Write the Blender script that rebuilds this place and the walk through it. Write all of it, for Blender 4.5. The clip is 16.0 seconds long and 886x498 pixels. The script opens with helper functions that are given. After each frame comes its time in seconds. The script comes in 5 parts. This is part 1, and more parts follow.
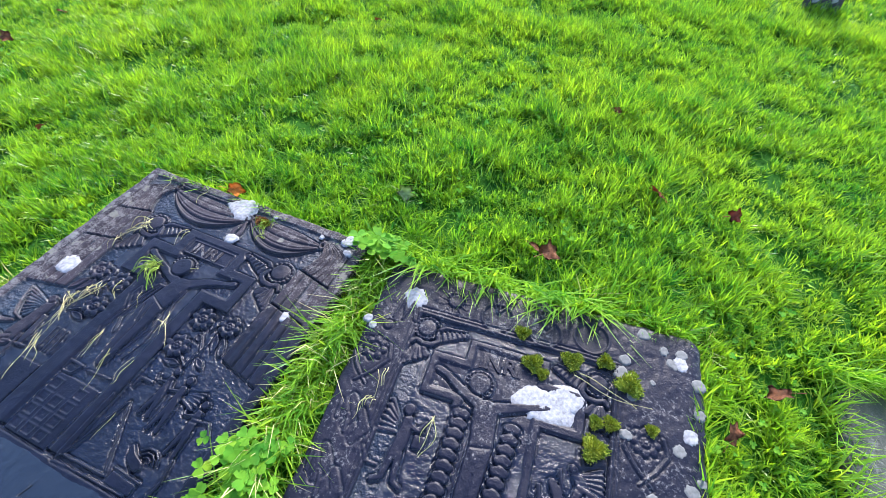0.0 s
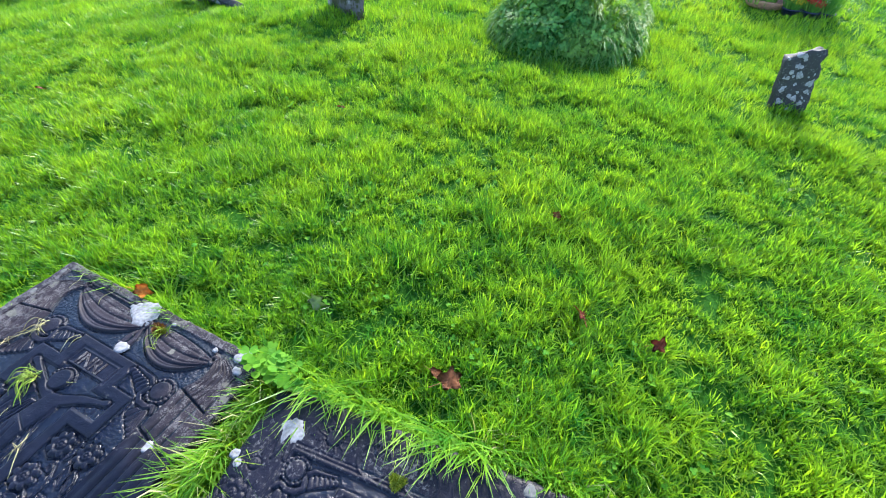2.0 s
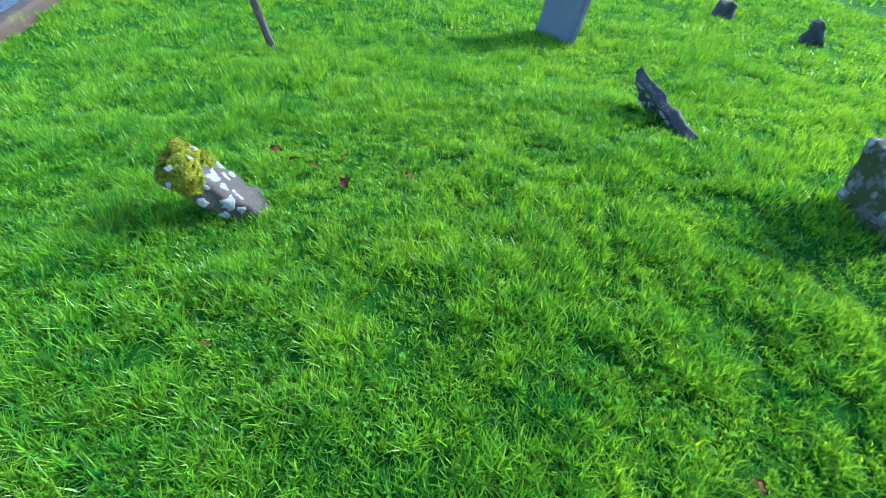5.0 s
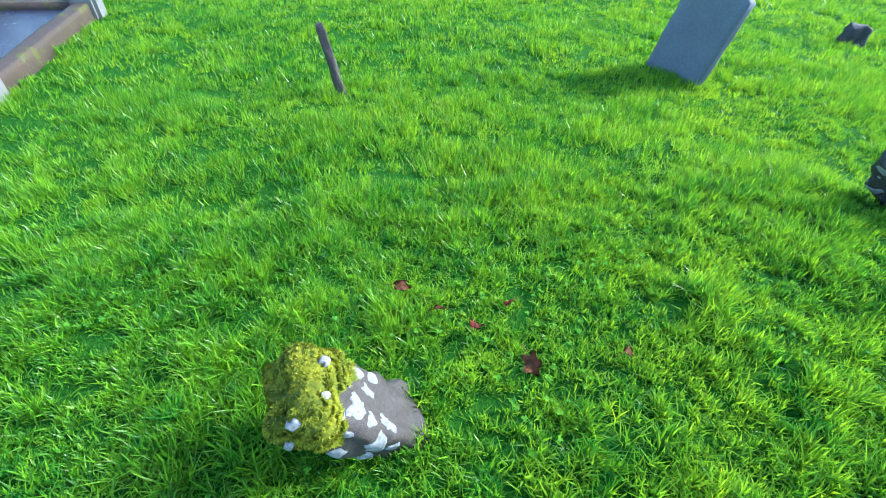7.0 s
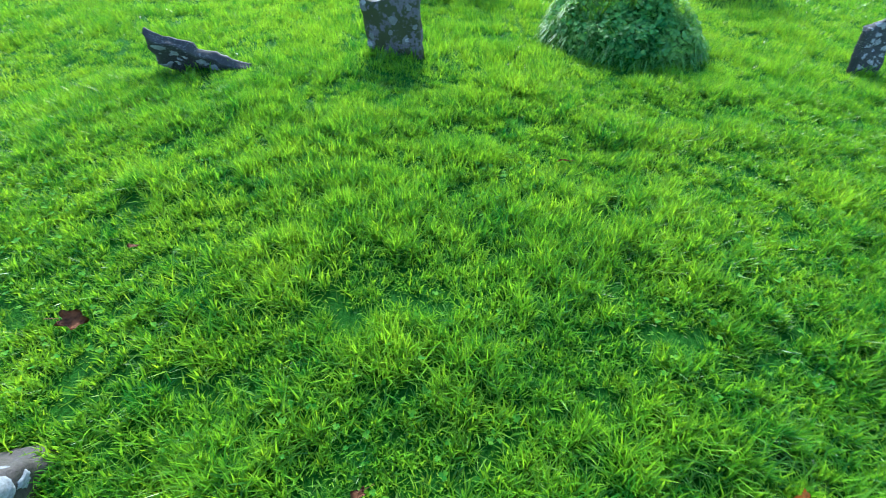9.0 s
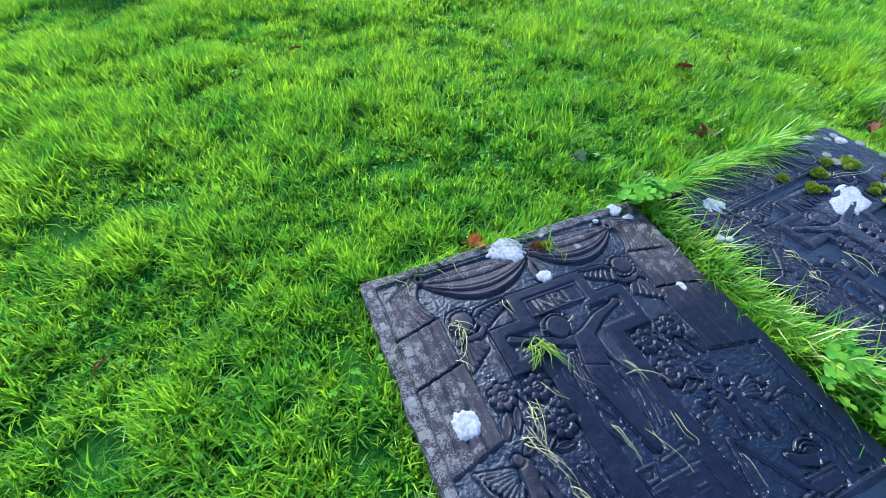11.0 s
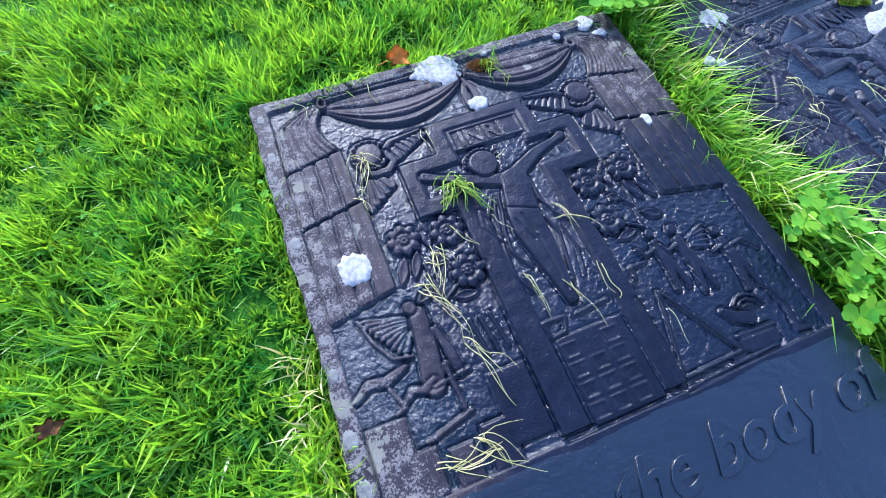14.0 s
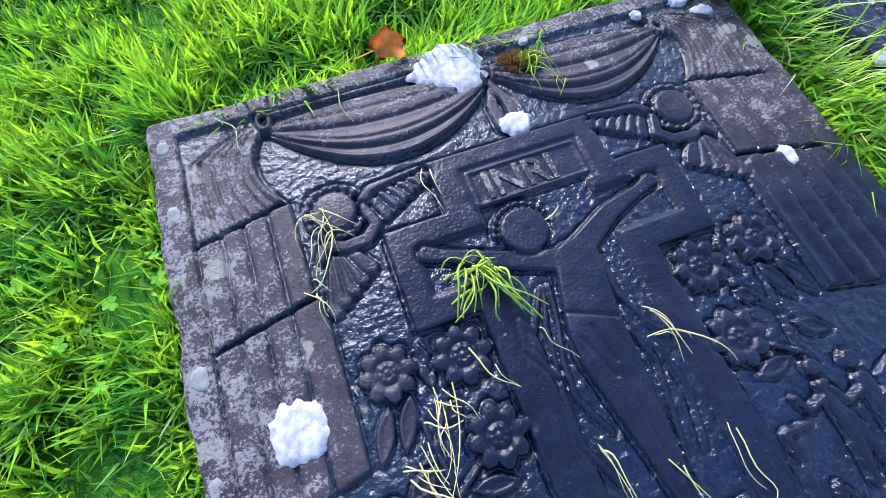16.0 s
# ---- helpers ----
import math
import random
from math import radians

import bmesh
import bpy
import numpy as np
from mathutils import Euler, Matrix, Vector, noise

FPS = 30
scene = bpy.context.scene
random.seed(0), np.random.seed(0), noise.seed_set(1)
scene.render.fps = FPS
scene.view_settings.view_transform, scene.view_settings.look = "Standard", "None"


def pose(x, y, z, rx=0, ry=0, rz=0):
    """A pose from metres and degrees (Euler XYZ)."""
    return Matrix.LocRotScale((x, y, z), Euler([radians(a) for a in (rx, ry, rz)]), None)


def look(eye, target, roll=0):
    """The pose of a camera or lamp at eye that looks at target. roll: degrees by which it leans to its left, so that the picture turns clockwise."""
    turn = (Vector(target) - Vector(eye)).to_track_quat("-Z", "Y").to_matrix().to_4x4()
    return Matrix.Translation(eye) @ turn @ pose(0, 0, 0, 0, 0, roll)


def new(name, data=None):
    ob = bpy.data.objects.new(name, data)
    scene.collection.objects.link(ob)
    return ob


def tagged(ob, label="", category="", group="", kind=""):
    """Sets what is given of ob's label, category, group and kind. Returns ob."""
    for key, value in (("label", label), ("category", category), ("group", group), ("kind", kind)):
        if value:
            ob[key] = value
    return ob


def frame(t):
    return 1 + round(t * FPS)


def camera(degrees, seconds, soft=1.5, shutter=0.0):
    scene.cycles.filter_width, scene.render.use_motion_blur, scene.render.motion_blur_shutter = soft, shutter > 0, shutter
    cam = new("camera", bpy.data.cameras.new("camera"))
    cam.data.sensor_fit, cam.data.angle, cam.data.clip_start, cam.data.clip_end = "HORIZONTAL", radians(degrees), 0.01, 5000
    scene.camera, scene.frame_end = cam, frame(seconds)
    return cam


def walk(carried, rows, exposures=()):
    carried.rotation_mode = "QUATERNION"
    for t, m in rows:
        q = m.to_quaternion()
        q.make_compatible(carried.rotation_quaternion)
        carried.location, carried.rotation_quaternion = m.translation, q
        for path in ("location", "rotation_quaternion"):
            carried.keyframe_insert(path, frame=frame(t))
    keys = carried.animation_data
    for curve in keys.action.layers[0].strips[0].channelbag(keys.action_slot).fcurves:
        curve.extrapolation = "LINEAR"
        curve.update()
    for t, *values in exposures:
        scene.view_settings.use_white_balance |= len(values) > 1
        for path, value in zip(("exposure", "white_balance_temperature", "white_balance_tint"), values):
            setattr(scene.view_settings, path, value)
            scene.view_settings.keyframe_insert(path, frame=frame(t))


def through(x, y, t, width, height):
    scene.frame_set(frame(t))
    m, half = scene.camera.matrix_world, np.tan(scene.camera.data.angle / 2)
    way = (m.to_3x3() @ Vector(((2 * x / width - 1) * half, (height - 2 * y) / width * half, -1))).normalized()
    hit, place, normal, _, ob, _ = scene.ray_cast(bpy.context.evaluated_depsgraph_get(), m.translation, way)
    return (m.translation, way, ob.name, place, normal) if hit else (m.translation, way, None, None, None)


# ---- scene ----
import functools

cam = camera(89.6, 16.0, soft=0.7, shutter=0.1)
PATH = [
    (0, (2.041, -1.098, 1.674), (1.569, 0.1, 0.144), 2.4),
    (0.5, (2.035, -1.119, 1.7), (1.527, 0.12, 0.215), 2.4),
    (1, (2.155, -1.1, 1.743), (1.618, 0.172, 0.296), 2.6),
    (1.5, (2.288, -0.946, 1.79), (1.729, 0.35, 0.373), 3.0),
    (2, (2.357, -0.62, 1.851), (1.77, 0.692, 0.461), 3.2),
    (2.5, (2.328, -0.206, 1.9), (1.702, 1.122, 0.541), 3.4),
    (3, (2.178, 0.215, 1.895), (1.435, 1.503, 0.557), 3.8),
    (3.5, (1.924, 0.518, 1.876), (0.962, 1.66, 0.546), 3.9),
    (4, (1.52, 0.629, 1.846), (0.338, 1.55, 0.522), 3.8),
    (4.5, (1.0, 0.738, 1.83), (-0.351, 1.387, 0.506), 3.7),
    (5, (0.516, 0.745, 1.836), (-0.935, 1.12, 0.512), 3.8),
    (5.2, (0.335, 0.702, 1.829), (-1.142, 0.971, 0.507), 3.7),
    (7.3, (-1.285, -0.01, 1.755), (-2.736, 0.374, 0.433), 3.2),
    (7.5, (-1.297, 0.004, 1.772), (-2.659, 0.61, 0.438), 1.5),
    (8, (-1.116, -0.139, 1.739), (-2.091, 1.011, 0.425), 1.4),
    (8.5, (-0.833, -0.319, 1.709), (-1.247, 1.133, 0.396), 2.5),
    (9, (-0.695, -0.509, 1.595), (-0.674, 0.996, 0.278), 2.5),
    (9.5, (-0.566, -0.723, 1.603), (-0.199, 0.691, 0.237), 2.4),
    (10, (-0.466, -0.928, 1.549), (0.025, 0.419, 0.155), 2.6),
    (10.2, (-0.419, -0.994, 1.539), (0.112, 0.326, 0.134), 3.1),
    (12.3, (0.096, -1.08, 1.287), (0.579, -0.087, -0.38), 1.8),
    (12.5, (0.096, -1.089, 1.25), (0.563, -0.131, -0.442), 2.1),
    (13, (0.087, -1.135, 1.177), (0.509, -0.251, -0.566), 2.5),
    (13.5, (0.106, -1.178, 1.181), (0.479, -0.363, -0.607), 2.6),
    (14, (0.151, -1.114, 1.203), (0.488, -0.352, -0.615), 2.6),
    (14.5, (0.233, -0.916, 1.17), (0.544, -0.196, -0.669), 2.6),
    (15, (0.292, -0.758, 1.031), (0.594, -0.054, -0.816), 2.8),
    (15.5, (0.3, -0.7, 0.874), (0.592, 0.008, -0.973), 2.2),
    (16, (0.306, -0.695, 0.83), (0.595, 0.002, -1.023), 2.4),
]
walk(cam, [(t, look(eye, target, roll)) for t, eye, target, roll in PATH],
     exposures=[(0, 1.91, 6000, 19), (2.5, 1.83, 6000, 12), (4.5, 1.67, 5150, 4), (5.1, 1.55, 5100, 4), (7.5, 1.76, 5300, 5), (9.0, 1.57, 5250, 4), (10.0, 1.55, 5200, 6), (12.5, 1.95, 5250, 18), (14.5, 1.92, 5350, 19), (16, 1.98, 5550, 22)])

# ---- world, sun, exposure ----
world = bpy.data.worlds.new("sky")
scene.world = world
world.use_nodes = True
wn, wl = world.node_tree.nodes, world.node_tree.links
sky = wn.new("ShaderNodeTexSky")
sky.sky_type = "NISHITA"
sky.sun_disc = False
sky.sun_elevation = radians(33.6)
sky.sun_rotation = radians(-5)
wn["Background"].inputs["Strength"].default_value = 0.15
wl.new(sky.outputs["Color"], wn["Background"].inputs["Color"])
sun_data = bpy.data.lights.new("sun", "SUN")
sun_data.energy = 2.7
sun_data.angle = radians(13)
sun_data.color = (1.0, 0.93, 0.78)
sun = new("sun", sun_data)
sun.matrix_world = look((-0.9, 9.9, 6.6), (0, 0, 0))


# ---- materials ----
def material(name):
    m = bpy.data.materials.new(name)
    m.use_nodes = True
    t = m.node_tree
    return m, t.nodes, t.links, t.nodes["Principled BSDF"]


def ramp(n, l, source, stops):
    r = n.new("ShaderNodeValToRGB")
    while len(r.color_ramp.elements) < len(stops):
        r.color_ramp.elements.new(0.5)
    for e, (p, c) in zip(r.color_ramp.elements, stops):
        e.position, e.color = p, (*c, 1) if len(c) == 3 else c
    l.new(source, r.inputs[0])
    return r.outputs["Color"]


def tex(n, l, scale, detail=4, rough=0.55, kind="noise", space="Object"):
    c = n.new("ShaderNodeTexCoord")
    t = n.new("ShaderNodeTexNoise" if kind == "noise" else "ShaderNodeTexVoronoi")
    t.inputs["Scale"].default_value = scale
    if kind == "noise":
        t.inputs["Detail"].default_value, t.inputs["Roughness"].default_value = detail, rough
    l.new(c.outputs[space], t.inputs["Vector"])
    return t.outputs["Fac"] if kind == "noise" else t.outputs["Distance"]


def mix(n, l, fac, a, b, mode="MIX"):
    x = n.new("ShaderNodeMix")
    x.data_type, x.blend_type = "RGBA", mode
    for sock, v in ((x.inputs["Factor"], fac), (x.inputs[6], a), (x.inputs[7], b)):
        if isinstance(v, (int, float)):
            sock.default_value = v
        elif isinstance(v, tuple):
            sock.default_value = (*v, 1)
        else:
            l.new(v, sock)
    return x.outputs[2]


def bump(n, l, height, strength, distance, normal=None):
    b = n.new("ShaderNodeBump")
    b.inputs["Strength"].default_value, b.inputs["Distance"].default_value = strength, distance
    l.new(height, b.inputs["Height"])
    if normal:
        l.new(normal, b.inputs["Normal"])
    return b.outputs["Normal"]


def plain(name, color, rough=0.6, metal=0.0, grain=40, depth=0.002, spread=0.35):
    m, n, l, p = material(name)
    f = tex(n, l, grain)
    lo, hi = tuple(c * (1 - spread) for c in color), tuple(min(1, c * (1 + spread)) for c in color)
    l.new(ramp(n, l, f, [(0.3, lo), (0.7, hi)]), p.inputs["Base Color"])
    p.inputs["Roughness"].default_value, p.inputs["Metallic"].default_value = rough, metal
    l.new(bump(n, l, f, 0.5, depth), p.inputs["Normal"])
    return m


def leafy(name, low, high, patch_low, patch_high, patch=3.0, rough=0.45, through=0.45):
    """Blades and leaves: colour by blade and by patch, light passes through them."""
    m, n, l, p = material(name)
    g = n.new("ShaderNodeNewGeometry")
    own = ramp(n, l, g.outputs["Random Per Island"], [(0.0, low), (0.3, tuple(1.6 * c for c in low)), (0.9, high), (1.0, patch_high)])
    area = ramp(n, l, mix(n, l, 0.45, tex(n, l, patch, 3), tex(n, l, patch * 3.3, 2)), [(0.36, patch_low), (0.62, patch_high)])
    colour = mix(n, l, 0.42, own, area)
    wide = ramp(n, l, tex(n, l, 0.45, 3), [(0.3, (0.72, 0.86, 0.9)), (0.7, (1.15, 1.05, 1.0))])
    colour = mix(n, l, 1.0, colour, wide, "MULTIPLY")
    l.new(colour, p.inputs["Base Color"])
    p.inputs["Roughness"].default_value = rough
    p.inputs["Specular IOR Level"].default_value = 0.35
    tr = n.new("ShaderNodeBsdfTranslucent")
    l.new(mix(n, l, 1.0, colour, (1.5, 1.25, 0.5), "MULTIPLY"), tr.inputs["Color"])
    add = n.new("ShaderNodeMixShader")
    add.inputs[0].default_value = through
    l.new(p.outputs[0], add.inputs[1])
    l.new(tr.outputs[0], add.inputs[2])
    l.new(add.outputs[0], n["Material Output"].inputs["Surface"])
    return m


def stone(name, dark, light, fleck, fleck_at=0.62, rough=(0.3, 0.65), moss=None, scale=1.0, pits=0.004, gloss=0.5):
    """Weathered stone: body colour, pale lichen flecks, optional moss film, pitted relief."""
    m, n, l, p = material(name)
    big, small = tex(n, l, 3.5 * scale, 5, 0.6), tex(n, l, 70 * scale, 4, 0.6)
    body = ramp(n, l, mix(n, l, 0.45, big, small), [(0.3, dark), (0.72, light)])
    mask = mix(n, l, 0.6, tex(n, l, 2.2 * scale, 4, 0.65), tex(n, l, 62 * scale, 5, 0.78))
    spot = ramp(n, l, mask, [(fleck_at - 0.03, (0, 0, 0)), (fleck_at + 0.03, (1, 1, 1))])
    colour = mix(n, l, spot, body, fleck)
    if moss:
        film = ramp(n, l, mix(n, l, 0.4, tex(n, l, 6.5, 4), tex(n, l, 30, 4)), [(moss[1], (0, 0, 0)), (moss[1] + 0.05, (1, 1, 1))])
        colour = mix(n, l, film, colour, moss[0])
    l.new(colour, p.inputs["Base Color"])
    p.inputs["Specular IOR Level"].default_value = gloss
    wet = ramp(n, l, mix(n, l, 0.5, big, mask), [(0.35, (rough[0],) * 3), (0.65, (rough[1],) * 3)])
    l.new(wet, p.inputs["Roughness"])
    nrm = bump(n, l, tex(n, l, 130 * scale, 3, 0.6), 0.8, pits)
    l.new(bump(n, l, tex(n, l, 25 * scale, 4), 0.5, pits * 2, nrm), p.inputs["Normal"])
    return m


def slab_stone(name, dark, light, crust, rough, grain, pits, gloss):
    """Slab stone: dry and crusted with pale lichen grains along its upper and side margins, wet and dark towards the
    foot. The blue sheen of the sky is put into the wet colour.
    """
    m, n, l, p = material(name)
    c = n.new("ShaderNodeTexCoord")
    sep = n.new("ShaderNodeSeparateXYZ")
    l.new(c.outputs["Object"], sep.inputs[0])

    def slope(axis, lo, hi):
        r = n.new("ShaderNodeMapRange")
        r.interpolation_type = "SMOOTHSTEP"
        r.inputs["From Min"].default_value, r.inputs["From Max"].default_value = lo, hi
        l.new(sep.outputs[axis], r.inputs["Value"])
        return r.outputs["Result"]

    def calc(op, a, b):
        x = n.new("ShaderNodeMath")
        x.operation = op
        for sock, v in zip(x.inputs, (a, b)):
            if isinstance(v, (int, float)):
                sock.default_value = v
            else:
                l.new(v, sock)
        return x.outputs[0]

    west, north = slope("X", 0.36, 0.02), slope("Y", -0.30, -0.02)
    east = calc("MULTIPLY", slope("X", 0.88, 1.12), slope("Y", -0.62, -0.30))
    dry = calc("MAXIMUM", calc("MAXIMUM", west, calc("MULTIPLY", north, 0.85)), calc("MULTIPLY", east, 0.8))
    big, mid, fine = tex(n, l, 4.0, 5, 0.6), tex(n, l, 26, 4, 0.65), tex(n, l, 170, 3, 0.7)
    body = ramp(n, l, mix(n, l, 0.4, big, mid), [(0.32, dark), (0.7, light)])
    damp_sheen = calc("ADD", dry, calc("MULTIPLY", big, 0.5))
    # wet stone is darkened and tinted with the sky's blue reflection, as colour
    body = mix(n, l, 1.0, body, ramp(n, l, damp_sheen, [(0.25, (0.16, 0.32, 0.62)), (0.85, (1.0, 1.0, 1.0))]), "MULTIPLY")
    grainy = calc("ADD", calc("ADD", calc("MULTIPLY", fine, 0.55), calc("MULTIPLY", mid, 0.45)), calc("MULTIPLY", calc("SUBTRACT", dry, 0.5), 0.16))
    spot = ramp(n, l, grainy, [(0.555, (0, 0, 0)), (0.62, (crust, crust, crust))])
    colour = mix(n, l, spot, body, (0.145, 0.14, 0.14))
    blot = ramp(n, l, calc("ADD", calc("MULTIPLY", tex(n, l, 11, 5, 0.6), 1.0), calc("MULTIPLY", calc("SUBTRACT", dry, 0.6), 0.14)), [(0.635, (0, 0, 0)), (0.65, (1, 1, 1))])
    colour = mix(n, l, calc("MULTIPLY", blot, crust), colour, (0.15, 0.15, 0.125))
    l.new(colour, p.inputs["Base Color"])
    p.inputs["Specular IOR Level"].default_value = gloss
    l.new(ramp(n, l, damp_sheen, [(0.25, (rough[0],) * 3), (0.95, (rough[1],) * 3)]), p.inputs["Roughness"])
    nrm = bump(n, l, tex(n, l, grain, 3, 0.6), 0.8, pits)
    nrm = bump(n, l, spot, 0.5, 0.003, nrm)
    l.new(bump(n, l, mid, 0.4, 0.004, nrm), p.inputs["Normal"])
    return m


GRASS = leafy("grass", (0.012, 0.105, 0.020), (0.290, 0.640, 0.030), (0.030, 0.190, 0.020), (0.400, 0.610, 0.018), 3.0, 0.30, 0.5)
FRINGE = leafy("fringe_grass", (0.030, 0.160, 0.016), (0.270, 0.530, 0.035), (0.060, 0.240, 0.018), (0.360, 0.560, 0.035), 6.0, 0.35, 0.5)
HERB = leafy("herbage", (0.030, 0.160, 0.030), (0.200, 0.460, 0.090), (0.050, 0.240, 0.055), (0.330, 0.500, 0.080), 2.6, 0.5, 0.33)
CLOVER = leafy("clover", (0.04, 0.20, 0.015), (0.18, 0.42, 0.022), (0.04, 0.2, 0.015), (0.24, 0.46, 0.02), 5.0, 0.85, 0.45)
STRAW = leafy("straw", (0.30, 0.32, 0.12), (0.62, 0.60, 0.34), (0.34, 0.40, 0.12), (0.60, 0.56, 0.32), 9.0, 0.6, 0.25)
FRESH = leafy("cut_grass", (0.12, 0.28, 0.02), (0.35, 0.45, 0.06), (0.12, 0.3, 0.02), (0.4, 0.45, 0.08), 9.0, 0.5, 0.3)
MOSS = leafy("moss", (0.06, 0.12, 0.008), (0.22, 0.30, 0.014), (0.08, 0.14, 0.01), (0.32, 0.34, 0.02), 14.0, 0.8, 0.2)
RUST_MOSS = leafy("rust_moss", (0.06, 0.03, 0.012), (0.24, 0.085, 0.03), (0.07, 0.035, 0.012), (0.30, 0.14, 0.03), 14.0, 0.8, 0.2)
GOLD_MOSS = leafy("golden_moss", (0.05, 0.09, 0.005), (0.38, 0.40, 0.012), (0.03, 0.06, 0.006), (0.52, 0.46, 0.016), 7.0, 0.8, 0.2)
SLATE = slab_stone("dark_slab_stone", (0.005, 0.005, 0.009), (0.038, 0.030, 0.039), 0.8, (0.34, 0.6), 150, 0.002, 0.22)
# tooled field: the blue of the reflected sky is put into its dark colour
SLATE_FIELD = slab_stone("sky_tinted_tooled_field", (0.001, 0.005, 0.012), (0.004, 0.014, 0.030), 0.25, (0.24, 0.36), 80, 0.008, 0.42)
SLATE_WET = stone("wet_slab_foot", (0.001, 0.004, 0.010), (0.004, 0.010, 0.022), (0.05, 0.05, 0.06), 0.67, (0.16, 0.30), None, 1.0, 0.0025, 0.75)
SLATE_B = stone("worn_slab_stone", (0.003, 0.005, 0.012), (0.013, 0.0135, 0.026), (0.12, 0.12, 0.125), 0.60, (0.28, 0.46), None, 1.1, 0.002, 0.18)
GREEN_SLAB = stone("algae_slab_stone", (0.02, 0.028, 0.018), (0.06, 0.07, 0.05), (0.14, 0.15, 0.12), 0.6, (0.5, 0.8))
DARK_STONE = stone("dark_headstone", (0.010, 0.012, 0.014), (0.045, 0.048, 0.048), (0.17, 0.18, 0.17), 0.565, (0.6, 0.85))
MOSSY_STONE = stone("mossy_headstone", (0.05, 0.05, 0.058), (0.15, 0.14, 0.165), (0.30, 0.30, 0.29), 0.62, (0.6, 0.85), ((0.030, 0.040, 0.008), 0.455))
BROWN_STONE = stone("brown_fieldstone", (0.018, 0.015, 0.014), (0.105, 0.085, 0.078), (0.2, 0.2, 0.19), 0.62, (0.55, 0.85))
BLUE_STONE = stone("grey_headstone", (0.065, 0.085, 0.12), (0.14, 0.17, 0.22), (0.24, 0.26, 0.27), 0.66, (0.5, 0.75), None, 0.6)
POLISHED = stone("polished_blue_granite", (0.06, 0.085, 0.13), (0.10, 0.13, 0.18), (0.2, 0.23, 0.27), 0.66, (0.10, 0.2), None, 2.0, 0.0003, 0.9)
GRANITE = stone("grey_granite", (0.13, 0.15, 0.15), (0.24, 0.26, 0.26), (0.3, 0.32, 0.31), 0.62, (0.25, 0.4), None, 2.0, 0.0005)
PALE = stone("pale_limestone", (0.13, 0.13, 0.13), (0.22, 0.22, 0.22), (0.3, 0.3, 0.29), 0.64, (0.6, 0.8))
KERB = stone("weathered_kerb", (0.035, 0.024, 0.018), (0.10, 0.065, 0.045), (0.16, 0.14, 0.11), 0.62, (0.6, 0.85), ((0.09, 0.10, 0.015), 0.55))
LICHEN = plain("white_lichen", (0.25, 0.255, 0.265), 0.9, 0, 70, 0.003, 0.38)
PALE_LICHEN = plain("pale_grey_lichen", (0.22, 0.24, 0.25), 0.9, 0, 30, 0.003, 0.25)
GREY_LICHEN = plain("grey_lichen", (0.13, 0.135, 0.13), 0.9, 0, 70, 0.003, 0.25)
BROWN_LEAF = plain("brown_leaf", (0.17, 0.062, 0.022), 0.85, 0, 60, 0.001, 0.45)
ORANGE_LEAF = plain("orange_leaf", (0.55, 0.19, 0.02), 0.8, 0, 40, 0.001, 0.3)
RED_LEAF = plain("red_leaf", (0.19, 0.035, 0.014), 0.85, 0, 40, 0.001, 0.4)
PALE_LEAF = plain("pale_leaf", (0.22, 0.30, 0.10), 0.5, 0, 40, 0.001, 0.2)
TERRACOTTA = plain("terracotta", (0.45, 0.25, 0.17), 0.8)
BLUE_POT = plain("dark_blue_pot", (0.012, 0.018, 0.06), 0.35, 0, 20, 0.001)
PURPLE = plain("purple_petals", (0.30, 0.03, 0.42), 0.6, 0, 60, 0.001)
YELLOW = plain("yellow_petals", (0.75, 0.55, 0.02), 0.6, 0, 60, 0.001)
RED = plain("red_petals", (0.65, 0.02, 0.03), 0.6, 0, 60, 0.001)
WHITE = plain("white_petals", (0.8, 0.8, 0.78), 0.6, 0, 60, 0.001, 0.1)
BLACK_ROCK = stone("dark_ledger", (0.012, 0.014, 0.03), (0.03, 0.032, 0.055), (0.1, 0.1, 0.12), 0.7, (0.12, 0.3))


def turf():
    m, n, l, p = material("turf")
    f = mix(n, l, 0.5, tex(n, l, 1.2, 5), tex(n, l, 22, 6, 0.7))
    l.new(ramp(n, l, f, [(0.3, (0.014, 0.085, 0.008)), (0.55, (0.045, 0.19, 0.012)), (0.75, (0.11, 0.27, 0.012))]), p.inputs["Base Color"])
    p.inputs["Roughness"].default_value = 0.9
    p.inputs["Specular IOR Level"].default_value = 0.1
    l.new(bump(n, l, tex(n, l, 45, 5, 0.75), 1.0, 0.06), p.inputs["Normal"])
    return m


TURF = turf()

# ---- small tools ----
rng = np.random.default_rng(7)


def smooth_all(me):
    me.polygons.foreach_set("use_smooth", np.ones(len(me.polygons), bool))


def mesh_from(name, verts, faces, mat, smooth=True):
    """A mesh from a numpy array of corners and one of equal-sided faces."""
    me = bpy.data.meshes.new(name)
    k = faces.shape[1]
    me.vertices.add(len(verts))
    me.vertices.foreach_set("co", np.ascontiguousarray(verts, np.float32).ravel())
    me.loops.add(faces.size)
    me.loops.foreach_set("vertex_index", faces.astype(np.int32).ravel())
    me.polygons.add(len(faces))
    me.polygons.foreach_set("loop_start", np.arange(0, faces.size, k, dtype=np.int32))
    me.update(calc_edges=True)
    me.materials.append(mat)
    if smooth:
        smooth_all(me)
    return me


def part(name, bm, mat, parent=None, label="", smooth=True):
    me = bpy.data.meshes.new(name)
    bm.to_mesh(me)
    bm.free()
    me.materials.append(mat)
    if smooth:
        smooth_all(me)
    return attach(name, me, parent, label)


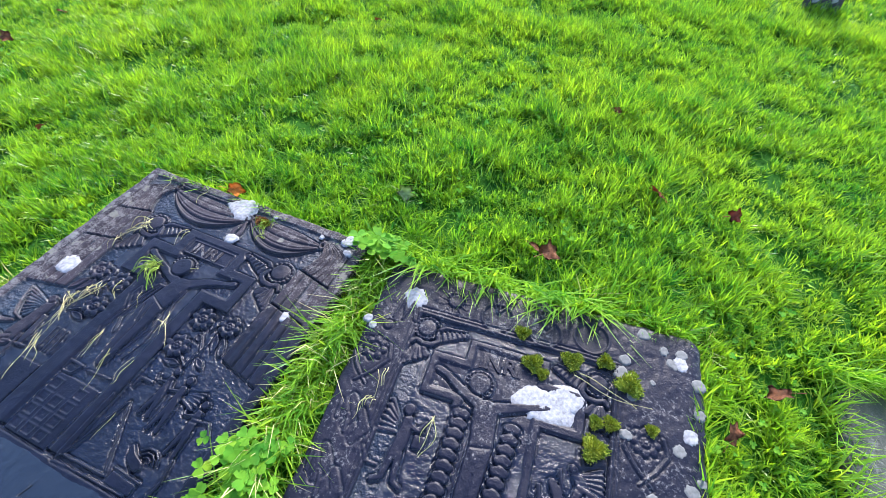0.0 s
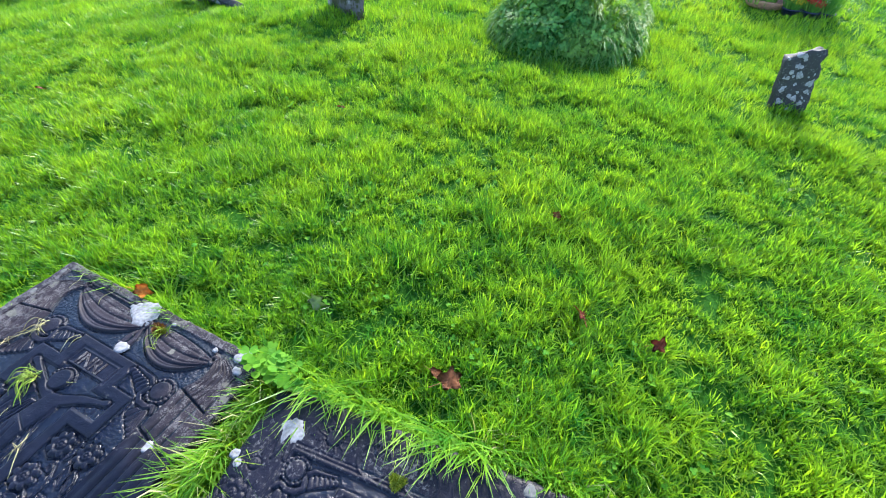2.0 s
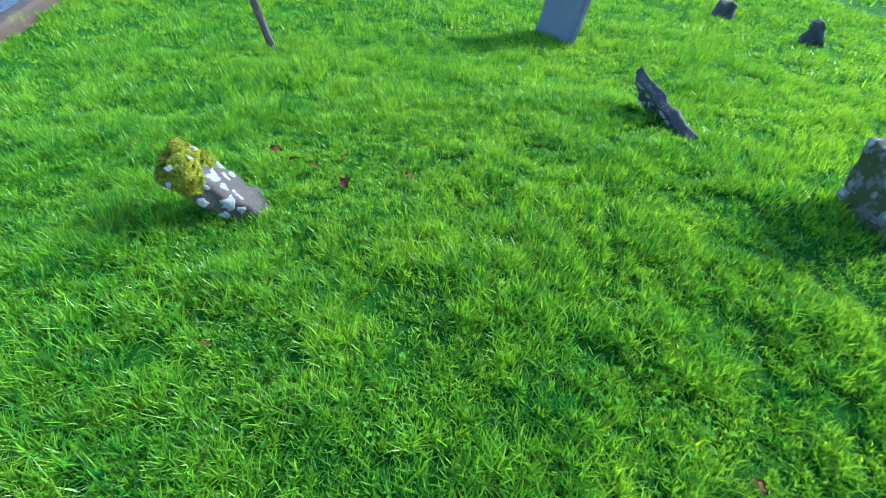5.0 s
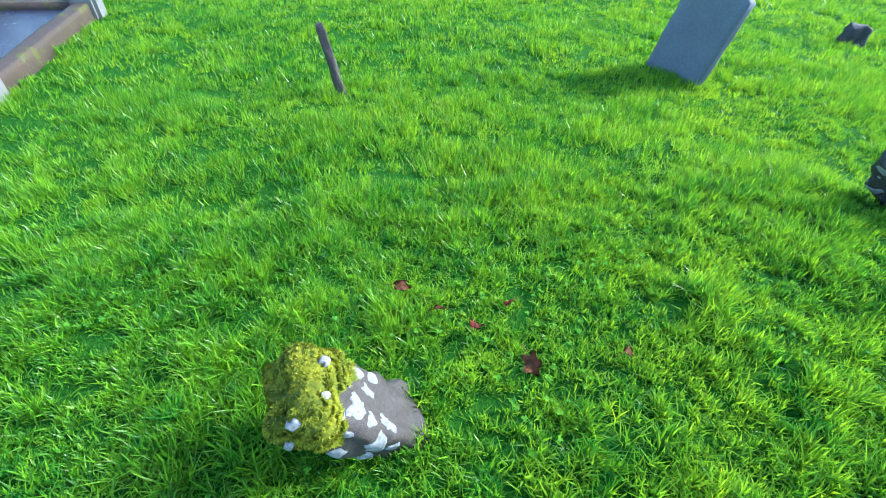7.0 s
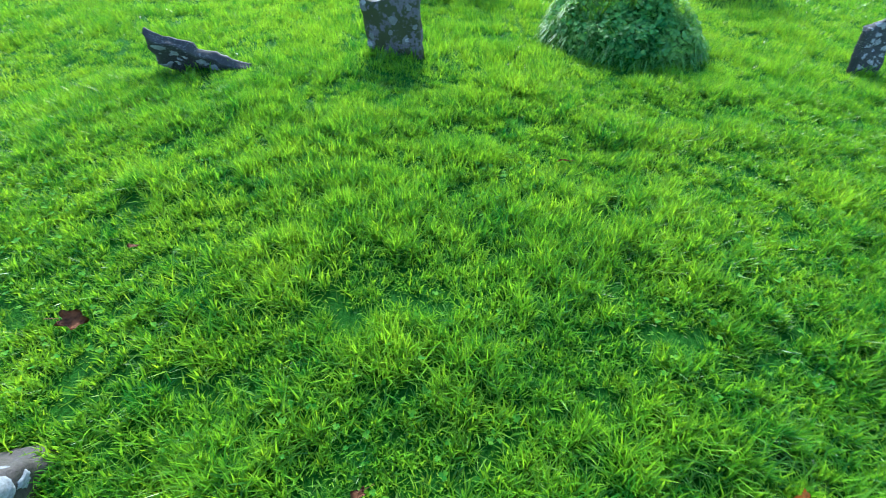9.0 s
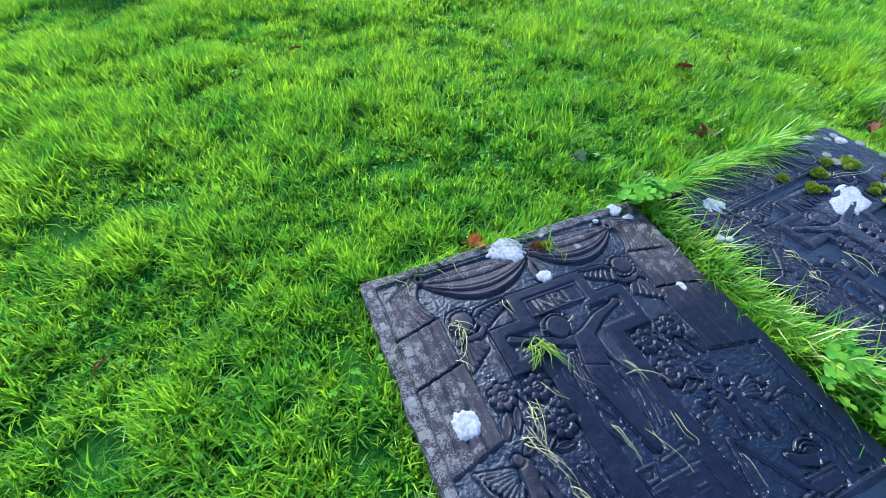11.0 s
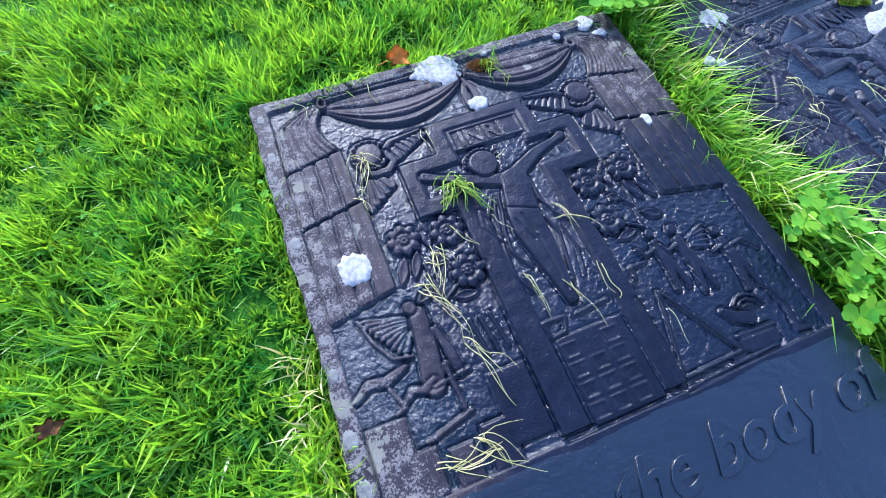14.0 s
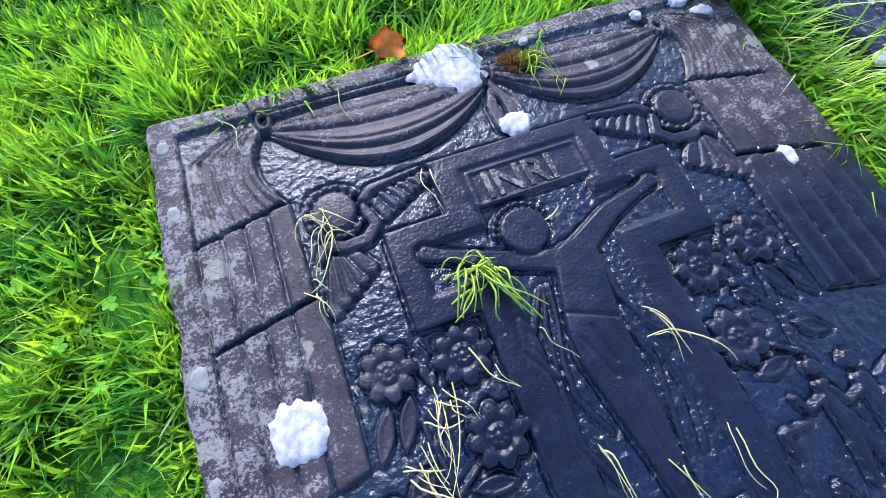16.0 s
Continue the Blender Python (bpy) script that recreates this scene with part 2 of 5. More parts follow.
def attach(name, me, parent=None, label=""):
    ob = new(name, me)
    ob.parent = parent
    if label:
        tagged(ob, label)
    return ob


_grids = [np.random.default_rng(100 + i).random((128, 128)) for i in range(12)]


def vnoise(x, y, size, k=0):
    """Smooth value noise from 0 to 1, lumps about size metres wide."""
    g = _grids[k]
    x, y = np.asarray(x) / size + 37.3, np.asarray(y) / size + 51.7
    i, j = np.floor(x).astype(int), np.floor(y).astype(int)
    u, v = x - i, y - j
    u, v = u * u * (3 - 2 * u), v * v * (3 - 2 * v)
    i, j, i1, j1 = i % 128, j % 128, (i + 1) % 128, (j + 1) % 128
    return (g[i, j] * (1 - u) + g[i1, j] * u) * (1 - v) + (g[i, j1] * (1 - u) + g[i1, j1] * u) * v


def step(a, b, x):
    t = np.clip((np.asarray(x) - a) / (b - a), 0, 1)
    return t * t * (3 - 2 * t)


# the two carved slabs: A lies square to the axes, B is turned a little
A_X0, A_X1, A_FOOT, A_TOP = -0.035, 1.245, -2.25, 0.11
B_ORIGIN, B_TURN, B_W, B_FOOT, B_TOP = (1.405, -0.035), radians(6), 1.27, -2.2, 0.13


def b_local(x, y):
    c, s = math.cos(B_TURN), math.sin(B_TURN)
    dx, dy = x - B_ORIGIN[0], y - B_ORIGIN[1]
    return dx * c + dy * s, -dx * s + dy * c


def ground_height(x, y):
    """The lawn: falls gently to the west, lumpy, level round the slabs."""
    x, y = np.asarray(x, float), np.asarray(y, float)
    near = 1 - step(0.5, 2.5, np.maximum(np.abs(x - 1.3) - 1.5, np.abs(y + 1.0) - 1.2))
    lumps = 0.10 * (vnoise(x, y, 1.7, 0) - 0.5) + 0.05 * (vnoise(x, y, 0.55, 1) - 0.5)
    fade = 1 - step(15, 30, np.hypot(x, y))
    rise = 0.012 * np.clip(y, 0, 12) - 0.24 * step(-1.0, -7.0, x)
    return rise + lumps * (1 - 0.8 * near) * fade + 0.02 * near


def on_slab(x, y, grow=0.0):
    a = (x > A_X0 - grow) & (x < A_X1 + grow) & (y < 0.012 + grow) & (y > A_FOOT - grow)
    u, v = b_local(x, y)
    b = (u > -grow) & (u < B_W + grow) & (v < 0.01 + grow) & (v > B_FOOT - grow)
    c = (x > 3.17 - grow) & (x < 4.1 + grow) & (y < 0.17 + grow) & (y > -1.7 - grow)
    return a | b | c


def blades(x, y, z, height, width, bend_way, bend, face):
    """Tapered bent blades of three triangles each: corners and faces."""
    n = len(x)
    bx, by = np.cos(bend_way) * bend, np.sin(bend_way) * bend
    fx, fy = np.cos(face) * width / 2, np.sin(face) * width / 2
    up = height * np.sqrt(np.clip(1 - (bend / height * 0.75) ** 2, 0.12, 1))
    v = np.empty((n, 5, 3), np.float32)
    v[:, 0] = np.stack([x - fx, y - fy, z], 1)
    v[:, 1] = np.stack([x + fx, y + fy, z], 1)
    v[:, 2] = np.stack([x + bx * 0.32 - fx * 0.85, y + by * 0.32 - fy * 0.85, z + up * 0.62], 1)
    v[:, 3] = np.stack([x + bx * 0.32 + fx * 0.85, y + by * 0.32 + fy * 0.85, z + up * 0.62], 1)
    v[:, 4] = np.stack([x + bx, y + by, z + up], 1)
    base = (np.arange(n) * 5)[:, None]
    f = np.concatenate([base + np.array([[0, 1, 3]]), base + np.array([[0, 3, 2]]), base + np.array([[2, 3, 4]])], 0)
    return v.reshape(-1, 3), f


def gather(chunks):
    vs, fs, o = [], [], 0
    for v, f in chunks:
        vs.append(v)
        fs.append(f + o)
        o += len(v)
    return np.concatenate(vs), np.concatenate(fs)


# ---- ground ----
def axis(lo, hi, fine, reach):
    mid = np.arange(lo, hi + fine / 2, fine)
    out = []
    s, p = fine, 0.0
    while p < reach:
        s *= 1.35
        p += s
        out.append(p)
    out = np.array(out)
    return np.concatenate([lo - out[::-1], mid, hi + out])


gx, gy = axis(-9.0, 6.0, 0.12, 900), axis(-5.0, 11.0, 0.12, 900)
GX, GY = np.meshgrid(gx, gy, indexing="ij")
gv = np.stack([GX, GY, ground_height(GX, GY)], -1).reshape(-1, 3)
ia, ib = np.meshgrid(np.arange(len(gx) - 1), np.arange(len(gy) - 1), indexing="ij")
k0 = (ia * len(gy) + ib).ravel()
gf = np.stack([k0, k0 + len(gy), k0 + len(gy) + 1, k0 + 1], 1)
ground = new("ground", mesh_from("ground", gv, gf, TURF))
tagged(ground, "lumpy green churchyard lawn falling gently to one side", "lawn", kind="structure")


# ---- carved slabs ----
def soft(d, w):
    t = np.clip(0.5 - d / w, 0, 1)
    return t * t * (3 - 2 * t)


def box(X, Y, x0, x1, y0, y1):
    return np.maximum(np.abs(X - (x0 + x1) / 2) - (x1 - x0) / 2, np.abs(Y - (y0 + y1) / 2) - (y1 - y0) / 2)


def seg(X, Y, a, b):
    dx, dy = b[0] - a[0], b[1] - a[1]
    t = np.clip(((X - a[0]) * dx + (Y - a[1]) * dy) / (dx * dx + dy * dy), 0, 1)
    return np.hypot(X - a[0] - t * dx, Y - a[1] - t * dy)


def level(h, d, top, w=0.005, cut=0.0):
    """Bring the inside of an outline to one level, with an incised line round it."""
    k = soft(d, w)
    h = h + (top - h) * k
    return h - cut * np.exp(-(((d - 0.0035) / 0.0035) ** 2)) if cut else h


def round_over(h, d, r, base, rise):
    p = np.sqrt(np.clip(1 - (d / r) ** 2, 0, 1))
    return np.where(p > 0, np.maximum(h, base + rise * p), h)


def groove(h, d, w=0.004, depth=0.004):
    return h - depth * np.exp(-((d / w) ** 2))


def capsule(X, Y, a, b, ra, rb):
    """Distance to a bar whose half-width goes from ra to rb."""
    dx, dy = b[0] - a[0], b[1] - a[1]
    t = np.clip(((X - a[0]) * dx + (Y - a[1]) * dy) / (dx * dx + dy * dy), 0, 1)
    return np.hypot(X - a[0] - t * dx, Y - a[1] - t * dy) - (ra + (rb - ra) * t)


def limb(X, Y, *knots):
    """Distance to a bent bar through knots of (x, y, half-width)."""
    return functools.reduce(np.minimum, [capsule(X, Y, p[:2], q[:2], p[2], q[2]) for p, q in zip(knots, knots[1:])])


def ridge(h, X, Y, base, rise, *knots):
    """A thin raised line with a shallow cut along it."""
    d = limb(X, Y, *knots)
    h = h - 0.003 * np.exp(-(((d - 0.003) / 0.003) ** 2))
    return np.where(d < 0.002, np.maximum(h, base + rise * soft(d, 0.005)), h)


def fan(h, X, Y, root, tip, n, r, top):
    """Overlapping feathers from a line of roots to a line of tips, each one a little lower than the last."""
    for i in range(n):
        t = i / (n - 1)
        a = (root[0][0] + (root[1][0] - root[0][0]) * t, root[0][1] + (root[1][1] - root[0][1]) * t)
        b = (tip[0][0] + (tip[1][0] - tip[0][0]) * t, tip[0][1] + (tip[1][1] - tip[0][1]) * t)
        h = level(h, capsule(X, Y, a, b, r * 0.7, r), top - 0.0006 * i, 0.005, 0.0045)
    return h


def blossom(h, X, Y, c, r, top, petals=8):
    """A flower of round petals about a seeded disc."""
    rad, ang = np.hypot(X - c[0], Y - c[1]), np.arctan2(Y - c[1], X - c[0])
    fold = (ang + math.pi / petals) % (2 * math.pi / petals) - math.pi / petals
    px, py = rad * np.cos(fold) - r * 0.66, rad * np.sin(fold)
    d = np.hypot(px * 0.8, py) - r * 0.27
    h = level(h, np.minimum(d, rad - r * 0.5), top - 0.003, 0.005, 0.005)
    h = np.where(d < 0, top - 0.003 + 0.004 * np.sqrt(np.clip(-d / (r * 0.27), 0, 1)), h)
    h = level(h, rad - r * 0.36, top - 0.003, 0.004, 0.004)
    dots = np.hypot(rad * np.cos(fold) - r * 0.24, rad * np.sin(fold))
    h = round_over(h, dots, r * 0.09, top - 0.003, 0.004)
    return round_over(h, rad, r * 0.12, top - 0.003, 0.005)


def leaf_shape(h, X, Y, a, b, w, top):
    """A pointed leaf with a raised rim and a sunk middle."""
    dx, dy = b[0] - a[0], b[1] - a[1]
    t = np.clip(((X - a[0]) * dx + (Y - a[1]) * dy) / (dx * dx + dy * dy), 0, 1)
    d = seg(X, Y, a, b) - w * np.sin(np.pi * np.clip(t, 0.03, 0.97)) ** 0.8
    h = level(h, d, top, 0.005, 0.004)
    return level(h, d + 0.006, top - 0.0035, 0.004)


def winged_head(h, X, Y, top):
    """A round head in a notched ruff with two feathered wings and a scarf, one side of the pair."""
    h = fan(h, X, Y, ((0.425, -0.262), (0.325, -0.275)), ((0.436, -0.272), (0.345, -0.322)), 6, 0.013, top)
    h = fan(h, X, Y, ((0.235, -0.375), (0.268, -0.372)), ((0.215, -0.465), (0.292, -0.412)), 5, 0.013, top)
    h = level(h, limb(X, Y, (0.31, -0.285, 0.011), (0.335, -0.262, 0.009), (0.37, -0.258, 0.007), (0.432, -0.25, 0.005)), top, 0.005, 0.005)
    rad, ang = np.hypot(X - 0.26, Y + 0.287), np.arctan2(Y + 0.287, X - 0.26)
    ruff = np.maximum(rad - 0.058, np.where(np.abs(ang) < 0.5, 0.01, -1.0))
    h = level(h, ruff, top - 0.001, 0.005, 0.005)
    h = h - soft(ruff, 0.003) * 0.004 * np.clip(np.cos(ang * 17) * 1.5, 0, 1)
    h = level(h, limb(X, Y, (0.312, -0.30, 0.010), (0.324, -0.335, 0.011), (0.30, -0.358, 0.012), (0.26, -0.36, 0.011), (0.228, -0.348, 0.009), (0.214, -0.37, 0.008)), top, 0.005, 0.005)
    h = level(h, rad - 0.04, top, 0.005, 0.006)
    return np.where(rad < 0.038, np.maximum(h, top + 0.003 * np.sqrt(np.clip(1 - (rad / 0.038) ** 2, 0, 1))), h)


def relief_a(X, Y):
    low = -0.0095
    h = low * soft(box(X, Y, 0.014, 1.2, -1.208, -0.028), 0.006)
    for S in (X, 1.218 - X):
        # fluted side panels in two blocks, cut on the slant
        Q = Y - 0.22 * (S - 0.1)
        for y0, y1 in ((-0.448, -0.262), (-0.735, -0.456)):
            d = box(S, Q, 0.018, 0.188 + (0.012 if y1 < -0.3 else 0.0), y0, y1)
            h = level(h, d, 0.0005, 0.004, 0.004)
            k = soft(d, 0.004)
            for g in (0.06, 0.1, 0.145):
                h = h - k * 0.008 * np.exp(-(((S - g) / 0.004) ** 2))
            h = h + k * 0.0014 * np.cos((S - 0.035) * 2 * math.pi / 0.042)
        # hanging end of the drapery, its folds gathered in the knot
        yv = np.clip((-0.045 - Y) / 0.215, 0, 1)
        xl, xr = 0.172 - 0.15 * np.clip(yv * 3.5, 0, 1) ** 0.6, 0.19 - 0.05 * np.sin(np.pi * yv) + 0.008 * yv
        w = (S - xl) / (xr - xl)
        d = np.maximum(np.maximum(-w, w - 1) * (xr - xl), np.maximum(Y + 0.045, -0.254 - Q))
        h = level(h, d, 0.001, 0.005, 0.005)
        k = soft(d, 0.004)
        for g in (0.2, 0.38, 0.56, 0.76):
            h = h - k * 0.010 * np.exp(-(((w - g) * (xr - xl) / 0.0042) ** 2))
        h = h + k * 0.003 * np.cos(w * 2 * math.pi * 5.2)
    # two swags between three knots
    for x0, x1 in ((0.18, 0.64), (0.64, 1.05)):
        t = np.clip((X - x0) / (x1 - x0), 0.001, 0.999)
        q = 4 * t * (1 - t)
        deep = q * 0.142 + 0.016
        s = (-0.046 - Y - 0.02 * (1 - q) - 0.02 * t) / deep
        d = np.maximum(np.maximum(-s, s - 1) * deep, np.maximum(x0 - X, X - x1))
        h = level(h, d, 0.002, 0.006, 0.006)
        k = soft(d, 0.005)
        for g, cut in ((0.2, 0.003), (0.42, 0.0045), (0.66, 0.005), (0.80, 0.005), (0.885, 0.004)):
            h = h - k * cut * np.exp(-(((s - g) * deep / 0.0045) ** 2))
        h = h + k * 0.003 * np.sqrt(np.clip(s, 0, 1)) * np.sin(np.clip(s, 0, 1) ** 1.7 * 15.7)
    for kx, ky in ((0.18, -0.05), (0.64, -0.085), (1.05, -0.082)):
        h = level(h, np.abs(np.hypot((X - kx) * 1.5, Y - ky) - 0.018) - 0.007, 0.003, 0.008, 0.003)
    h = ridge(h, X, Y, low, 0.008, (0.19, -0.036, 0.005), (0.62, -0.038, 0.005))
    # tails under the middle knot
    for c in (0.622, 0.655):
        h = level(h, limb(X, Y, (0.64, -0.11, 0.006), (c, -0.16, 0.012), (c, -0.215, 0.012)), -0.001, 0.005, 0.005)
    # cross: flat margin, sunk middle, name board
    cross = np.minimum(np.minimum(box(X, Y, 0.447, 0.787, -0.5, -0.247), box(X, Y, 0.328, 0.9, -0.547, -0.36)), box(X, Y, 0.44, 0.778, -1.19, -0.5))
    h = level(h, cross, 0.002, 0.004, 0.005)
    sunk = np.minimum(box(X, Y, 0.51, 0.722, -1.19, -0.372), box(X, Y, 0.378, 0.852, -0.494, -0.412))
    h = level(h, sunk, -0.0075, 0.004, 0.004)
    h = level(h, box(X, Y, 0.506, 0.738, -0.373, -0.291), -0.003, 0.004, 0.004)
    h = h + 0.004 * soft(np.abs(box(X, Y, 0.512, 0.732, -0.367, -0.297)) - 0.003, 0.004)
    # plain figure: disc in a notched ring, bent bars, tapering stem
    rad, ang = np.hypot(X - 0.568, Y + 0.439), np.arctan2(Y + 0.439, X - 0.568)
    ring = np.maximum(rad - 0.06, np.where((ang < -0.9) | ((ang > -0.9) & (ang < 0.4)), 0.01, -1.0))
    h = level(h, ring, 0.0, 0.005, 0.004)
    h = h - soft(ring, 0.003) * 0.004 * np.clip(np.cos(ang * 24) * 1.5, 0, 1)
    body = limb(X, Y, (0.632, -0.525, 0.043), (0.608, -0.63, 0.047), (0.606, -0.68, 0.048), (0.617, -0.90, 0.017))
    arms = np.minimum(limb(X, Y, (0.615, -0.515, 0.022), (0.5, -0.475, 0.017), (0.42, -0.437, 0.012), (0.388, -0.423, 0.015)), limb(X, Y, (0.645, -0.505, 0.024), (0.729, -0.457, 0.018), (0.80, -0.435, 0.011), (0.832, -0.424, 0.014)))
    h = level(h, np.minimum(body, arms), 0.002, 0.006, 0.005)
    h = h + 0.003 * np.sqrt(np.clip(-body / 0.045, 0, 1))
    h = level(h, rad - 0.044, 0.004, 0.006, 0.005)
    for a, b in (((0.612, -0.71), (0.617, -0.88)), ((0.57, -0.60), (0.65, -0.635)), ((0.575, -0.645), (0.6, -0.72)), ((0.60, -0.635), (0.612, -0.70))):
        h = groove(h, seg(X, Y, a, b), 0.0028, 0.004)
    # falling cloth beside the stem
    for o, f in ((0.0, 1.0), (0.022, 0.92), (-0.02, 0.8)):
        h = ridge(h, X, Y, -0.0075, 0.006, (0.556 + o * 0.4, -0.545, 0.003), (0.53 + o, -0.61, 0.004), (0.512 + o, -0.67 * f - 0.05, 0.004), (0.505 + o, -0.79 * f, 0.005), (0.535 + o, -0.86 * f, 0.004))
    h = ridge(h, X, Y, -0.0075, 0.006, (0.676, -0.53, 0.004), (0.672, -0.60, 0.005), (0.69, -0.655, 0.004), (0.715, -0.69, 0.003))
    h = ridge(h, X, Y, -0.0075, 0.005, (0.66, -0.66, 0.003), (0.675, -0.72, 0.004), (0.66, -0.79, 0.004), (0.645, -0.86, 0.003))
    h = ridge(h, X, Y, -0.0075, 0.005, (0.69, -0.70, 0.003), (0.70, -0.78, 0.004), (0.68, -0.86, 0.003))
    for S in (X, 1.228 - X):
        h = winged_head(h, S, Y, -0.001)
    # flower sprays
    for S in (X, 1.216 - X):
        for a, b in (((0.31, -0.79), (0.285, -0.64)), ((0.31, -0.79), (0.37, -0.75)), ((0.3, -0.72), (0.345, -0.65))):
            h = ridge(h, S, Y, low, 0.006, (*a, 0.004), (*b, 0.003))
        for a, b in (((0.217, -0.715), (0.25, -0.64)), ((0.256, -0.71), (0.287, -0.632)), ((0.325, -0.64), (0.322, -0.56)), ((0.33, -0.69), (0.352, -0.665)), ((0.24, -0.775), (0.29, -0.745)), ((0.33, -0.79), (0.4, -0.80))):
            h = leaf_shape(h, S, Y, a, b, 0.014, -0.002)
        for c, r in (((0.264, -0.591), 0.047), ((0.386, -0.604), 0.05), ((0.394, -0.734), 0.049)):
            h = blossom(h, S, Y, c, r, 0.0015)
    # lower side panels: plain winged shapes, blocks, crooks and scrolls
    h = fan(h, X, Y, ((0.205, -0.80), (0.2, -0.84)), ((0.085, -0.772), (0.165, -0.888)), 9, 0.0075, -0.002)
    h = level(h, limb(X, Y, (0.08, -0.765, 0.004), (0.1, -0.83, 0.004), (0.135, -0.885, 0.005), (0.18, -0.895, 0.004)), -0.001, 0.004, 0.004)
    h = level(h, limb(X, Y, (0.228, -0.80, 0.022), (0.222, -0.88, 0.026), (0.207, -0.975, 0.028)), 0.0, 0.005, 0.005)
    h = level(h, np.hypot(X - 0.214, Y + 0.778) - 0.017, 0.001, 0.005, 0.005)
    h = level(h, limb(X, Y, (0.255, -0.85, 0.008), (0.27, -0.92, 0.014), (0.275, -0.97, 0.012)), -0.001, 0.005, 0.004)
    h = level(h, limb(X, Y, (0.02, -0.948, 0.006), (0.06, -0.922, 0.011), (0.1, -0.93, 0.012), (0.155, -0.912, 0.007)), -0.001, 0.005, 0.005)
    h = level(h, limb(X, Y, (0.13, -0.99, 0.006), (0.155, -0.97, 0.009), (0.18, -0.98, 0.009), (0.21, -0.965, 0.006)), -0.001, 0.005, 0.005)
    h = ridge(h, X, Y, low, 0.007, (0.205, -0.982, 0.004), (0.30, -0.97, 0.005))
    h = ridge(h, X, Y, low, 0.007, (0.247, -0.94, 0.006), (0.255, -1.055, 0.006))
    h = ridge(h, X, Y, low, 0.007, (0.15, -1.09, 0.005), (0.268, -1.062, 0.006))
    h = ridge(h, X, Y, low, 0.006, (0.1, -0.94, 0.004), (0.125, -1.0, 0.005), (0.105, -1.01, 0.004))
    h = level(h, np.minimum(box(X, Y, 0.02, 0.115, -1.2, -1.018), box(X, Y, 0.06, 0.16, -1.2, -1.1)), 0.0, 0.005, 0.005)
    h = level(h, np.minimum(box(X, Y, 0.185, 0.245, -1.2, -1.12), box(X, Y, 0.27, 0.34, -1.2, -1.10)), -0.002, 0.005, 0.005)
    for x in (0.345, 0.372, 0.40):
        h = ridge(h, X, Y, low, 0.007, (x, -0.862, 0.005), (x + 0.012, -0.955, 0.005))
    h = level(h, box(X, Y, 0.33, 0.43, -1.17, -1.0), -0.004, 0.006, 0.003)
    # little house with rows of window frames
    h = level(h, box(X, Y, 0.522, 0.712, -1.2, -0.985), -0.004, 0.005, 0.003)
    h = ridge(h, X, Y, -0.0075, 0.006, (0.515, -0.938, 0.005), (0.575, -0.94, 0.005), (0.56, -0.975, 0.004), (0.52, -0.98, 0.004), (0.515, -0.938, 0.005))
    h = ridge(h, X, Y, -0.0075, 0.006, (0.61, -0.945, 0.005), (0.70, -0.938, 0.005))
    for i in range(4):
        for x0 in (0.548, 0.605, 0.662):
            if (i, x0) != (0, 0.605):
                d = box(X, Y, x0 - 0.02, x0 + 0.02, -1.04 - 0.05 * i, -1.005 - 0.05 * i)
                h = h + 0.0025 * soft(np.abs(d) - 0.0025, 0.005) - 0.0012 * soft(d + 0.005, 0.004)
    # triangle, vessel, and small plain upright shapes
    for a, b in (((0.836, -0.968), (0.95, -1.178)), ((0.836, -0.968), (0.778, -1.178)), ((0.785, -1.183), (0.946, -1.178)), ((0.765, -1.207), (1.05, -1.196)), ((0.765, -1.2), (0.765, -0.97))):
        h = ridge(h, X, Y, low, 0.0075, (*a, 0.004), (*b, 0.004))
    for x in (0.82, 0.865, 0.91):
        h = h + 0.004 * soft(np.abs(np.hypot(X - x, Y + 1.193) - 0.008) - 0.002, 0.004)
    h = level(h, np.maximum(box(X, Y, 0.965, 1.065, -1.192, -1.145), np.abs(X - 1.015) * 0.9 - 0.05 - 0.35 * (Y + 1.17)), -0.004, 0.005, 0.004)
    h = ridge(h, X, Y, low, 0.007, (0.962, -1.145, 0.004), (1.07, -1.15, 0.004))
    for r in (0.018, 0.032, 0.045):
        h = ridge(h, X, Y, low, 0.007, *[(1.035 + r * math.cos(q), -1.10 + r * math.sin(q), 0.003) for q in (0.1, 0.7, 1.3, 1.9, 2.5)])
    h = level(h, limb(X, Y, (0.965, -1.075, 0.008), (0.985, -1.1, 0.015), (1.02, -1.115, 0.018)), -0.002, 0.005, 0.005)
    for x, y, s in ((0.905, -0.815, 1.0), (0.972, -0.825, 1.1), (1.085, -0.872, 1.05)):
        trunk = limb(X, Y, (x, y - 0.03 * s, 0.012 * s), (x + 0.005, y - 0.09 * s, 0.016 * s))
        legs = np.minimum(limb(X, Y, (x, y - 0.1 * s, 0.011), (x - 0.012, y - 0.17 * s, 0.007)), limb(X, Y, (x + 0.014, y - 0.1 * s, 0.011), (x + 0.022, y - 0.17 * s, 0.007)))
        reach = limb(X, Y, (x - 0.005, y - 0.045, 0.006), (x - 0.045, y - 0.055, 0.005), (x - 0.055, y - 0.03, 0.004))
        h = level(h, np.minimum(np.minimum(trunk, legs), reach), -0.001, 0.005, 0.005)
        h = level(h, np.hypot(X - x, Y - y) - 0.014 * s, -0.0005, 0.005, 0.005)
    h = fan(h, X, Y, ((1.0, -0.865), (0.995, -0.89)), ((1.06, -0.845), (1.045, -0.905)), 5, 0.007, -0.002)
    h = ridge(h, X, Y, low, 0.007, (0.85, -0.885, 0.005), (0.805, -0.885, 0.006), (0.80, -0.92, 0.005))
